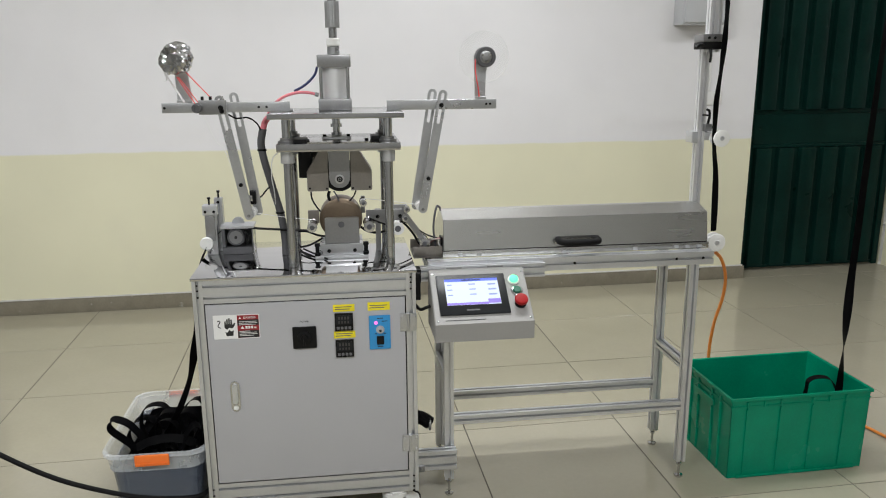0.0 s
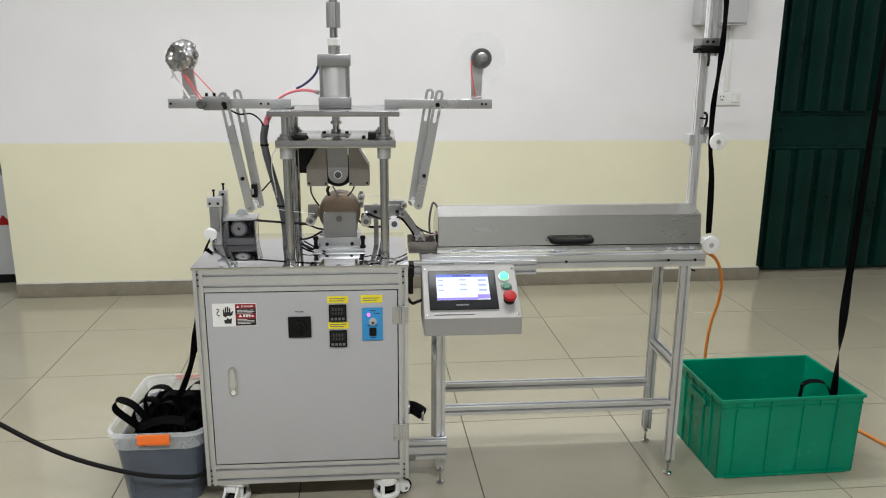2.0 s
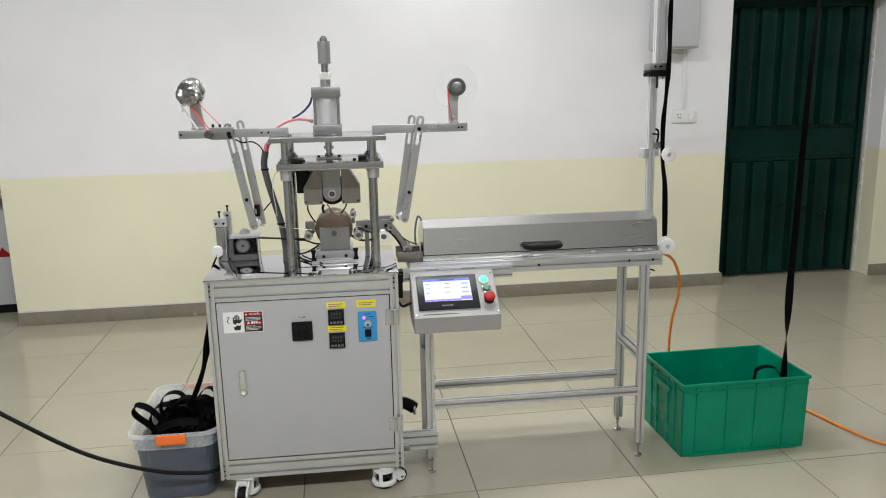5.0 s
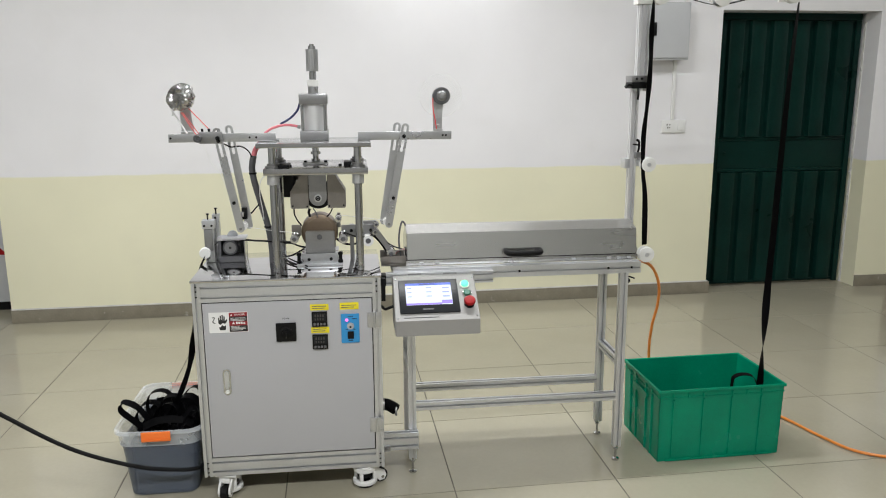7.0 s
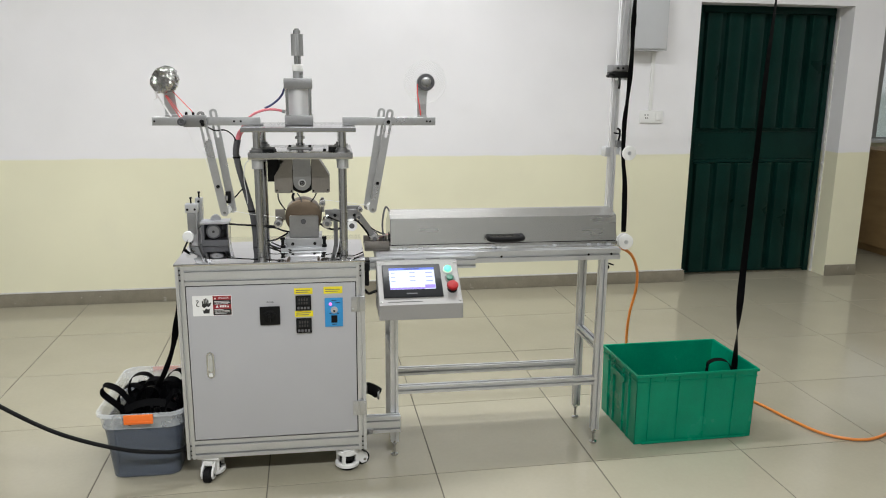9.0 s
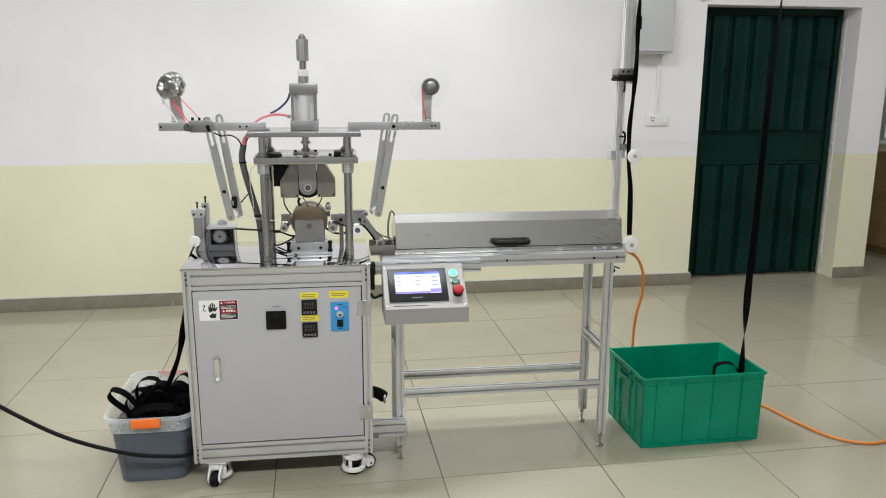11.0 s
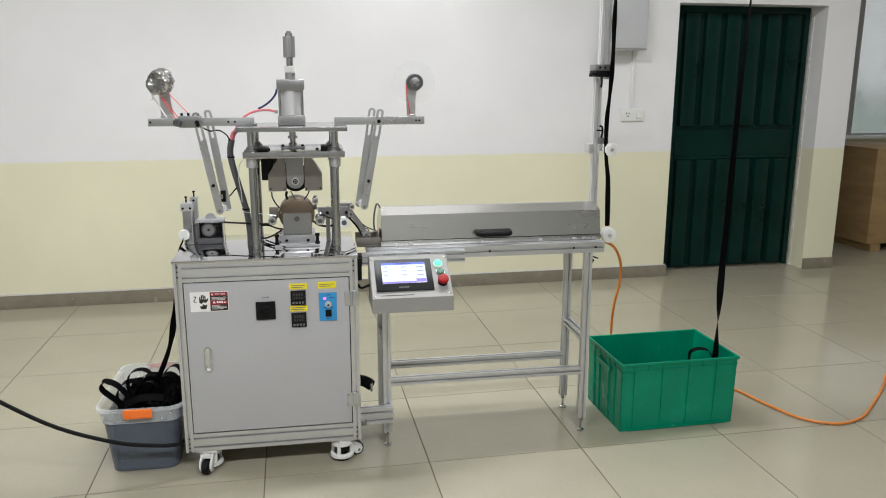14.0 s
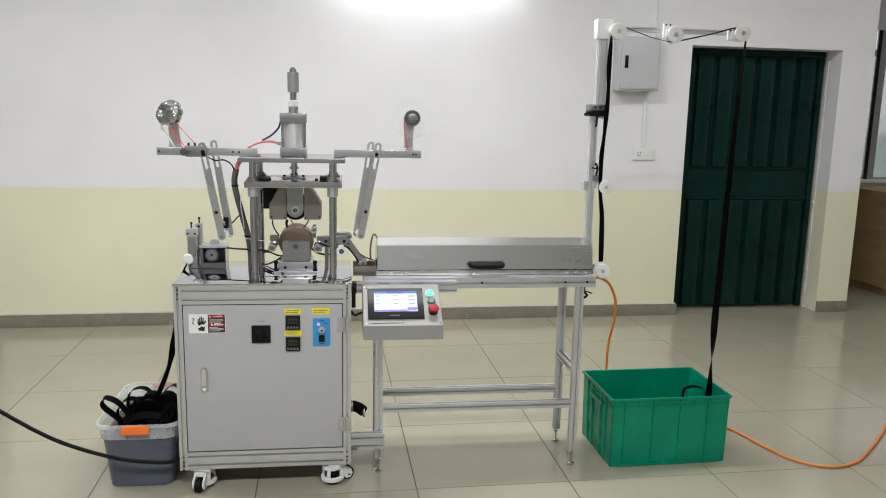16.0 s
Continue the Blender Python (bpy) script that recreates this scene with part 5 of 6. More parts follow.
for k in range(3):
    t = 2 * math.pi * k / 3 + 0.5
    cy(bm, (SC[0] + 0.009 * math.cos(t), 0.1395, SC[1] + 0.009 * math.sin(t)), (SC[0] + 0.016 * math.cos(t), 0.1395, SC[1] + 0.016 * math.sin(t)), 0.003, 8)
part("hub_spokes", bm, M_CHROME, tr)
bm = nb()
lathe(bm, (SC[0], 0.1845, SC[1]), (0, -1, 0), [(0, 0.030), (0, 0.078), (0.0012, 0.078), (0.0012, 0.0308)], 48)
part("film_flange", bm, M_FILM, tr, "clear plastic flange disc")
bm = nb()
tube(bm, [(0.857, 0.16, 1.430), (0.858, 0.16, 1.39), (0.866, 0.16, 1.345), (0.870, 0.165, 1.318)], 0.002, 6)
part("film_strip", bm, M_REDT, tr, "thin red film strip")

# nip rollers at the outlet
nip = thing("outlet_rollers", "small steel stand with a drive roller and a white knob", "roller stand", (0.08, 0.31, TOP))
for x0, x1, y0, y1, z1 in ((0.002, 0.038, 0.286, 0.312, 0.951), (0.028, 0.054, 0.326, 0.356, 0.998)):
    bm = nb()
    bx(bm, x0, x1, y0, y1, TOP + 0.0005, z1, 0.0015)
    up = part("upright", bm, M_MID, nip)
    bm = nb()
    bolt(bm, (x0 + x1) / 2, y0, z1 - 0.012, 0.0046)
    part("bolt", bm, M_BLACK, up)
bm = nb()
bx(bm, -0.003, 0.043, 0.280, 0.318, 0.9512, 0.983, 0.0015)
cap = part("head_block", bm, M_ALU, nip)
for x in (0.006, 0.033):
    bm = nb()
    bolt(bm, x, 0.280, 0.963, 0.0042)
    part("bolt", bm, M_BLACK, cap)
for x, y, z in ((0.017, 0.299, 0.9833), (0.041, 0.341, 0.9983)):
    bm = nb()
    cy(bm, (x, y, z), (x, y, z + 0.018), 0.0030, 10)
    cy(bm, (x, y, z + 0.0182), (x, y, z + 0.0235), 0.0052, 12)
    part("set_screw", bm, M_BLACK, nip)
bm = nb()
bx(bm, 0.004, 0.034, 0.276, 0.2855, 0.868, 0.949, 0.0015)
part("slide", bm, M_ALUD, nip)
bm = nb()
lathe(bm, (0.006, 0.2755, 0.863), (0, -1, 0), [(0, 0.011), (0.004, 0.0115), (0.0045, 0.0205), (0.018, 0.0205), (0.020, 0.0185), (0.0205, 0.006)], 28)
part("knob", bm, M_WHITE, nip, "white round knob")
bm = nb()
bx(bm, 0.052, 0.151, 0.344, 0.352, TOP + 0.0005, 0.905, 0.001)
part("back_plate", bm, M_CONDUIT, nip)
bm = nb()
bx(bm, 0.048, 0.155, 0.276, 0.352, 0.9055, 0.914, 0.001)
part("cover_plate", bm, M_ALU, nip)
bm = nb()
bx(bm, 0.147, 0.151, 0.280, 0.3435, TOP + 0.0005, 0.905, 0.001)
part("side_plate", bm, M_PLATE, nip)
bm = nb()
bx(bm, 0.052, 0.062, 0.280, 0.3435, 0.8445, 0.905, 0.001)
part("side_plate", bm, M_CONDUIT, nip)
bm = nb()
bx(bm, 0.052, 0.1465, 0.279, 0.3435, TOP + 0.0005, 0.844, 0.001)
part("foot_block", bm, M_CONDUIT, nip)
bm = nb()
lathe(bm, (0.096, 0.3435, 0.8765), (0, -1, 0), [(0, 0.0275), (0.060, 0.0275), (0.062, 0.026), (0.062, 0.0045), (0.060, 0.0042)], 32)
rl = part("drive_roller", bm, M_CONDUIT, nip, "dark knurled drive roller")
bm = nb()
lathe(bm, (0.096, 0.2812, 0.8765), (0, -1, 0), [(0, 0.0215), (0.001, 0.0212)], 28)
part("roller_face", bm, M_ALUD, rl)
bm = nb()
lathe(bm, (0.096, 0.2800, 0.8765), (0, -1, 0), [(0, 0.005), (0.0006, 0.0048)], 14)
part("axle_end", bm, M_INK, rl)
bm = nb()
lathe(bm, (0.100, 0.325, 0.9145), (0, 1, 0), [(0, 0.016), (0.001, 0.0195), (0.012, 0.0195), (0.013, 0.016)], 26)
part("tension_roller", bm, M_DIAL, nip, "pale grey tension roller behind the cover")
bm = nb()
tube(bm, [(0.124, 0.279, 0.896), (0.134, 0.272, 0.890), (0.137, 0.272, 0.876), (0.134, 0.272, 0.862), (0.126, 0.279, 0.856)], 0.0036, 8)
part("spring_clip", bm, M_BLACK, nip)

# hoses, conduit and wires of the head
cnd = thing("cable_conduit", "grey corrugated cable conduit rising beside the press", "conduit", (0.253, 0.26, TOP))
bm = nb()
tube(bm, [(0.254, 0.25, TOP + 0.001), (0.254, 0.25, 0.87), (0.245, 0.25, 0.955), (0.222, 0.25, 1.05), (0.203, 0.25, 1.13), (0.197, 0.25, 1.18), (0.205, 0.25, 1.225)], 0.0115, 14, 14, 0.07)
part("sheath", bm, M_CONDUIT, cnd)
bm = nb()
tube(bm, [(0.205, 0.25, 1.222), (0.213, 0.25, 1.246), (0.226, 0.252, 1.262), (0.232, 0.252, 1.275)], 0.0095, 12)
part("pink_hose", bm, M_PINK, cnd, "pink hose end leaving the conduit")
for z in (0.96, 1.16):
    bm = nb()
    x = 0.2435 if z < 1 else 0.1985
    cy(bm, (x, 0.25, z - 0.003), (x, 0.25, z + 0.003), 0.0142, 16)
    part("tie", bm, M_BLACK, cnd)
ah = thing("air_hose", "pink air hose from the conduit to the cylinder", "hose", (0.31, 0.24, 1.31))
bm = nb()
tube(bm, [(0.232, 0.252, 1.2755), (0.245, 0.24, 1.300), (0.275, 0.235, 1.322), (0.315, 0.23, 1.334), (0.350, 0.225, 1.334), (0.3805, 0.22, 1.327)], 0.0045, 10)
part("hose", bm, M_PINK, ah)
bm = nb()
cy(bm, (0.371, 0.222, 1.329), (0.3808, 0.22, 1.327), 0.0065, 12)
part("fitting", bm, M_ALUD, ah)
ah = thing("air_hose", "dark blue air hose to the top of the cylinder", "hose", (0.31, 0.24, 1.33))
bm = nb()
tube(bm, [(0.308, 0.236, 1.339), (0.330, 0.234, 1.350), (0.352, 0.230, 1.366), (0.372, 0.226, 1.388), (0.3805, 0.224, 1.411)], 0.0040, 10)
part("hose", bm, M_BLUE_H, ah)
WIRES = [
    ("thin black sensor wire over the foil arm", M_BLACK, 0.0026, [(0.115, 0.165, 1.275), (0.135, 0.19, 1.262), (0.165, 0.215, 1.262), (0.188, 0.232, 1.245), (0.200, 0.238, 1.222)]),
    ("thin black switch wire to the conduit", M_BLACK, 0.0026, [(0.170, 0.200, 1.010), (0.190, 0.215, 1.018), (0.205, 0.236, 1.034), (0.216, 0.238, 1.045)]),
    ("thin pale wire beside the column", M_WHITE, 0.0016, [(0.262, 0.10, 1.170), (0.240, 0.12, 1.145), (0.232, 0.15, 1.09), (0.235, 0.18, 1.04), (0.232, 0.235, 0.99)]),
    ("black heater wire under the wheel guard", M_BLACK, 0.0026, [(0.345, 0.210, 1.0294), (0.347, 0.200, 1.0108), (0.357, 0.195, 0.9901), (0.372, 0.192, 0.9695)]),
    ("thick black heater wire between the wheels", M_BLACK, 0.0048, [(0.402, 0.220, 1.0284), (0.398, 0.215, 1.0160), (0.402, 0.215, 1.0015), (0.409, 0.220, 0.9891)]),
    ("grey sensor wire under the upper wheel", M_CONDUIT, 0.0022, [(0.415, 0.205, 1.0315), (0.425, 0.200, 1.0160), (0.431, 0.198, 0.9994)]),
    ("black sensor wire under the guard", M_BLACK, 0.0024, [(0.485, 0.210, 1.0294), (0.477, 0.202, 1.0139), (0.464, 0.198, 0.9994)]),
    ("black wire at the foot of the columns", M_BLACK, 0.0035, [(0.299, 0.330, 0.8255), (0.329, 0.280, 0.8424), (0.355, 0.250, 0.8610), (0.374, 0.245, 0.8734)]),
    ("black wire at the foot of the columns", M_BLACK, 0.0035, [(0.295, 0.320, 0.8817), (0.324, 0.300, 0.8838), (0.355, 0.290, 0.8734), (0.381, 0.285, 0.8693)]),
    ("black wire on the top plate", M_BLACK, 0.0035, [(0.304, 0.260, 0.8255), (0.329, 0.210, 0.8255), (0.347, 0.190, 0.8255), (0.371, 0.180, 0.8255)]),
    ("black wire on the top plate", M_BLACK, 0.0030, [(0.309, 0.300, 0.8259), (0.340, 0.240, 0.8255), (0.365, 0.200, 0.8255), (0.388, 0.152, 0.8255)]),
    ("black wire from the wheel to the carrier", M_BLACK, 0.0042, [(0.489, 0.270, 0.9075), (0.520, 0.260, 0.8869), (0.556, 0.270, 0.8796), (0.592, 0.280, 0.8869)]),
    ("dark wire along the carrier links", M_BLACK, 0.0040, [(0.602, 0.285, 0.9230), (0.638, 0.280, 0.9075), (0.669, 0.275, 0.8714), (0.690, 0.275, 0.8352), (0.705, 0.280, 0.8255)]),
]
for lb, mt, r, pts in WIRES:
    single("wire", tube(nb(), pts, r, 8, 6), mt, lb, "wire", pts[0], "machine wires")
# the strap running through the press, edge-on, and the film that is fed to it
bm = nb()
ribbon(bm, [(0.752, 0.22, 0.862), (0.71, 0.225, 0.876), (0.67, 0.228, 0.902), (0.634, 0.230, 0.921), (0.58, 0.210, 0.918), (0.524, 0.200, 0.9415)], [(0, 1, 0)] * 6, 0.022, 0.0016)
single("strap", bm, M_CLOTH, "black webbing strap running from the tunnel to the press", "strap", (0.63, 0.15, 0.94))
bm = nb()
ribbon(bm, [(0.345, 0.200, 0.9085), (0.30, 0.215, 0.9075), (0.24, 0.240, 0.9065), (0.18, 0.268, 0.9055), (0.10, 0.315, 0.9042)], [(0, 1, 0)] * 5, 0.022, 0.0022)
single("strap", bm, M_CLOTH, "black webbing strap leaving the press, stretched edge-on", "strap", (0.24, 0.1, 0.936))
for lb, pts in (("fine clear film thread to the take-up arm", [(0.681, 0.178, 0.985), (0.62, 0.19, 0.992), (0.56, 0.205, 0.998), (0.508, 0.215, 1.003)]), ("fine clear film thread from the foil arm", [(0.168, 0.178, 0.975), (0.21, 0.185, 0.966), (0.26, 0.195, 0.955), (0.345, 0.21, 0.941)]),
                ("fine clear film thread beside the foil arm", [(0.045, 0.15, 1.279), (0.075, 0.15, 1.20), (0.105, 0.148, 1.16), (0.150, 0.165, 0.978)])):
    single("film_thread", tube(nb(), pts, 0.0011, 6, 4), M_LABELW, lb, "film", pts[0])

# ---- the strap feeder: pole, arm and rollers ----
PX, PY = 1.668, 0.325
fd = thing("strap_feeder", "tall aluminium feeder pole with an arm of white rollers", "feeder", (PX, PY, 0.78))
bm = nb()
extrusion(bm, "z", PX, PY, 0.775, 1.50, 0.028, 0.028)
part("pole", bm, M_WHITEALU, fd)
bm = nb()
bx(bm, 1.6405, 1.6535, 0.30, 0.35, 0.775, 0.812, 0.002)
part("pole_bracket", bm, M_ALUD, fd)
bm = nb()
extrusion(bm, "z", PX + 0.010, PY - 0.030, 1.448, 1.768, 0.040, 0.030, 2, 1)
part("upper_pole", bm, M_WHITEALU, fd, "pale slotted upper pole")
bm = nb()
bx(bm, 1.646, 1.712, PY - 0.055, PY - 0.005, 1.7685, 1.846, 0.003)
part("corner_block", bm, M_WHITE, fd, "white corner block")
bm = nb()
bx(bm, 1.636, 1.708, PY - 0.052, PY + 0.018, 1.482, 1.506, 0.003)
part("clamp", bm, M_ALUD, fd, "steel clamp band")
bm = nb()
bx(bm, 1.636, 1.708, PY - 0.052, PY + 0.018, 1.4575, 1.4815, 0.003)
cl = part("clamp", bm, M_BLACK, fd, "black clamp band")
for x in (1.655, 1.675):
    bm = nb()
    bolt(bm, x, PY - 0.052, 1.494, 0.0045)
    part("bolt", bm, M_BLACK, cl)
bm = nb()
tube(bm, [(1.640, PY - 0.05, 1.468), (1.620, PY - 0.06, 1.470), (1.608, PY - 0.062, 1.462)], 0.006, 8)
tube(bm, [(1.662, PY - 0.055, 1.458), (1.662, PY - 0.06, 1.435), (1.660, PY - 0.06, 1.415)], 0.0045, 8)
part("clamp_lever", bm, M_BLACK, cl)
bm = nb()
extrusion(bm, "x", PY - 0.030, 1.812, 1.7125, 2.262, 0.020, 0.020)
part("arm", bm, M_WHITEALU, fd)


def flanged(x, y, z, r, parent, label="white flanged nylon roller", width=0.034):
    bm = nb()
    lathe(bm, (x, y, z), (0, 1, 0), [(0, r * 0.3), (0, r * 0.92), (0.0015, r), (0.005, r), (0.0065, r * 0.72), (width - 0.0065, r * 0.72), (width - 0.005, r), (width - 0.001, r), (width, r * 0.9)], 34)
    ob = part("feed_roller", bm, M_WHITE, parent, label)
    bm = nb()
    lathe(bm, (x, y - 0.0003, z), (0, -1, 0), [(0, r * 0.28), (0.0025, r * 0.26), (0.003, r * 0.12)], 14)
    part("axle_nut", bm, M_ALU, ob)
    return ob


ARMR = [(1.722, 1.797), (1.962, 1.791), (2.250, 1.806)]
for x, z in ARMR:
    flanged(x, 0.228, z, 0.0335, fd)
    bm = nb()
    cy(bm, (x, 0.2625, z), (x, 0.285, z), 0.006, 12)
    part("axle", bm, M_CHROME, fd)
for x in (1.925, 2.205):
    bm = nb()
    bx(bm, x, x + 0.036, 0.268, 0.283, 1.780, 1.840 if x < 2 else 1.828, 0.003)
    hb = part("roller_bracket", bm, M_WHITE, fd, "white roller bracket")
    for k in (0.25, 0.75):
        bm = nb()
        bolt(bm, x + 0.036 * k, 0.268, 1.832 if x < 2 else 1.818, 0.0035)
        part("bolt", bm, M_BLACK, hb)
for x, z, y in ((1.706, 1.168, 0.232), (1.708, 0.814, 0.215)):
    flanged(x, y, z, 0.0285 if z > 1 else 0.031, fd)
    bm = nb()
    cy(bm, (x, y + 0.0345, z), (x, PY - 0.016, z), 0.006, 12)
    part("axle", bm, M_CHROME, fd)
bm = nb()
bx(bm, 1.632, 1.6535, 0.300, 0.350, 1.148, 1.186, 0.002)
part("slide_block", bm, M_ALU, fd, "aluminium slide block")
bm = nb()
bx(bm, 1.6827, 1.715, 0.3105, 0.340, 1.155, 1.181, 0.002)
part("roller_bracket", bm, M_ALU, fd, "aluminium slide bracket")
bm = nb()
bx(bm, 1.6829, 1.70, 0.300, 0.3100, 0.800, 0.828, 0.002)
part("roller_bracket", bm, M_ALUD, fd)
bm = nb()
bx(bm, 1.672, 1.697, 0.290, 0.3105, 1.1865, 1.212, 0.002)
part("guide_clip", bm, M_ALUD, fd)
bm = nb()
tube(bm, [(1.680, 0.29, 1.213), (1.682, 0.285, 1.235), (1.678, 0.28, 1.255), (1.668, 0.28, 1.262)], 0.0045, 8)
tube(bm, [(1.655, 0.28, 1.244), (1.670, 0.28, 1.242), (1.684, 0.283, 1.240)], 0.003, 8)
part("hook", bm, M_BLACK, fd, "black wire hook")
bm = nb()
tube(bm, [(1.700, 0.34, 1.183), (1.702, 0.30, 1.20), (1.698, 0.27, 1.215)], 0.004, 8)
part("hook", bm, M_BLACK, fd, "black wire hook")

# strap over the rollers, and down into the crate
bm = nb()
ribbon(bm, [(1.706, 0.243, 0.850), (1.703, 0.243, 0.95), (1.700, 0.247, 1.05), (1.690, 0.250, 1.13), (1.686, 0.250, 1.20), (1.684, 0.247, 1.29), (1.690, 0.245, 1.38), (1.694, 0.243, 1.47), (1.696, 0.243, 1.56), (1.694, 0.243, 1.66), (1.696, 0.243, 1.75), (1.6965, 0.243, 1.785)],
       [(1, 0.25, 0), (1, -0.2, 0), (1, 0.3, 0), (0.9, 0.6, 0), (0.9, 0.5, 0), (1, 0.3, 0), (0.9, 0.7, 0), (1, 0.2, 0), (0.9, 0.6, 0), (1, 0.3, 0), (0.8, 0.7, 0), (0.3, 1, 0)], 0.021, 0.003)
single("strap", bm, M_CLOTH, "black webbing strap twisting up the feeder pole", "strap", (1.705, 0.243, 0.85), "feed straps")
bm = nb()
ribbon(bm, [(1.728, 0.245, 1.8235), (1.78, 0.245, 1.805), (1.86, 0.245, 1.780), (1.925, 0.245, 1.766), (1.962, 0.245, 1.7645), (2.03, 0.245, 1.778), (2.13, 0.245, 1.802), (2.20, 0.245, 1.822), (2.246, 0.245, 1.832)], [(0, 1, 0.15)] * 9, 0.022, 0.0020)
single("strap", bm, M_CLOTH, "black webbing strap sagging between the arm's rollers", "strap", (1.9, 0.245, 1.78), "feed straps")
bm = nb()
ribbon(bm, [(2.274, 0.245, 1.800), (2.268, 0.243, 1.70), (2.258, 0.241, 1.50), (2.251, 0.239, 1.28), (2.245, 0.236, 1.06), (2.240, 0.232, 0.86), (2.232, 0.226, 0.68), (2.228, 0.220, 0.56), (2.226, 0.216, 0.48), (2.224, 0.212, 0.38), (2.222, 0.206, 0.26), (2.215, 0.20, 0.15), (2.19, 0.20, 0.06)],
       [(0.6, 1, 0), (1, 0.8, 0), (1, 0.5, 0), (1, 0.3, 0), (1, 0.15, 0), (1, 0.1, 0), (1, 0, 0), (0.7, -0.6, 0), (0.15, -1, 0), (-0.7, -0.7, 0), (-1, 0, 0), (-1, 0.2, 0), (-1, 0.3, 0.3)], 0.029, 0.0014)
single("strap", bm, M_CLOTH, "black webbing strap hanging with a twist into the green crate", "strap", (2.2, 0.2, 0.05), "feed straps")

# ---- green crate ----
CM = pose(1.731, 0.066, 0, 0, 0, 1.6)
CL, CW, CH, CT = 0.522, 0.362, 0.302, 0.004


def crate():
    c = thing("crate", "green plastic crate with ribbed sides, nearly empty", "crate", m=CM)

    def wall(name, pts, out):
        """A side from its lower and upper corners, ribbed outside."""
        bm = nb()
        put(bm, pts + [Vector(p) - out * 0.004 for p in pts], [(0, 1, 2, 3), (7, 6, 5, 4), (1, 0, 4, 5), (2, 1, 5, 6), (3, 2, 6, 7), (0, 3, 7, 4)])
        return part(name, local(bm, CM), M_CRATE, c)

    t = CT
    lo = [(t, t), (CL - t, t), (CL - t, CW - t), (t, CW - t)]
    hi = [(0, 0), (CL, 0), (CL, CW), (0, CW)]
    for i in range(4):
        j = (i + 1) % 4
        a, b, d, e = (*lo[i], 0.004), (*lo[j], 0.004), (*hi[j], CH - 0.002), (*hi[i], CH - 0.002)
        outn = Vector((lo[j][1] - lo[i][1], -(lo[j][0] - lo[i][0]), 0)).normalized()
        w = wall("side", [a, b, d, e], outn)
        for f in (0.11, 0.35, 0.58, 0.82) if i % 2 == 0 else (0.2, 0.36, 0.64, 0.8):
            p0 = Vector(a).lerp(Vector(b), f)
            p1 = Vector(e).lerp(Vector(d), f)
            al = (Vector(b) - Vector(a)).normalized()
            rib = nb()
            top = p0.lerp(p1, 0.865)
            vs = []
            for p, dep in ((p0, 0.005), (top, 0.007)):
                vs += [p - al * 0.0034, p + al * 0.0034, p + al * 0.0034 + outn * dep, p - al * 0.0034 + outn * dep]
            put(rib, vs, [(3, 2, 1, 0), (4, 5, 6, 7), (0, 1, 5, 4), (1, 2, 6, 5), (2, 3, 7, 6), (3, 0, 4, 7)])
            part("rib", local(rib, CM), M_CRATE, w)
        # short webs between the two rims
        for f in (0.11, 0.23, 0.35, 0.58, 0.70, 0.82) if i % 2 == 0 else (0.2, 0.36, 0.64, 0.8):
            p0, p1 = Vector(a).lerp(Vector(b), f), Vector(e).lerp(Vector(d), f)
            al = (Vector(b) - Vector(a)).normalized()
            web = nb()
            vs = []
            for p in (p0.lerp(p1, 0.885), p0.lerp(p1, 0.955)):
                vs += [p - al * 0.003, p + al * 0.003, p + al * 0.003 + outn * 0.006, p - al * 0.003 + outn * 0.006]
            put(web, vs, [(3, 2, 1, 0), (4, 5, 6, 7), (0, 1, 5, 4), (1, 2, 6, 5), (2, 3, 7, 6), (3, 0, 4, 7)])
            part("web", local(web, CM), M_CRATE, w)
    for z0, z1, k in ((CH - 0.012, CH, 0.007), (CH - 0.034, CH - 0.030, 0.0035)):
        for x0, x1, y0, y1 in ((-k, CL + k, -k, 0.0005), (-k, CL + k, CW - 0.0005, CW + k), (-k, -0.0002, 0.0007, CW - 0.0007), (CL + 0.0002, CL + k, 0.0007, CW - 0.0007)):
            bm = nb()
            bx(bm, x0, x1, y0, y1, z0, z1, 0.002)
            part("rim", local(bm, CM), M_CRATE, c)
    bm = nb()
    bx(bm, t, CL - t, t, CW - t, 0.0, 0.006, 0.0015)
    part("bottom", local(bm, CM), M_CRATE, c)
    bm = nb()
    bx(bm, t + 0.03, CL - t - 0.03, t - 0.008, t - 0.002, 0.002, 0.012, 0.002)
    part("foot_rail", local(bm, CM), M_CRATE, c)
    bm = nb()
    prism(bm, rounded(CW * 0.30, CW * 0.70, 0.226, 0.250, 0.006), -0.009, -0.003, "x", bev=0.002)
    part("handle_grip", local(bm, CM), M_CRATE, c)
    return c


crate()
# what is left of the strap in the crate
rnd = random.Random(8)
bm = nb()
for k in range(26):                          # pressed against the near side, piled higher in the middle
    cx, cy0 = 1.985 + rnd.gauss(0, 0.055), rnd.uniform(0.105, 0.17)
    r, z, a0 = rnd.uniform(0.03, 0.05), 0.012 + 0.0040 * k * max(0.25, 1 - abs(cx - 1.97) / 0.15), rnd.uniform(0, 6)
    pts = [(cx + r * math.cos(a0 + t * 0.9), max(0.094, cy0 + 0.8 * r * math.sin(a0 + t * 0.9)), z + 0.006 * math.sin(t * 1.7)) for t in range(7)]
    ribbon(bm, pts, [(math.cos(a0 + t * 0.9), 0.3 * math.sin(a0 + t * 0.9), rnd.uniform(0.3, 1.2)) for t in range(7)], 0.024, 0.0014)
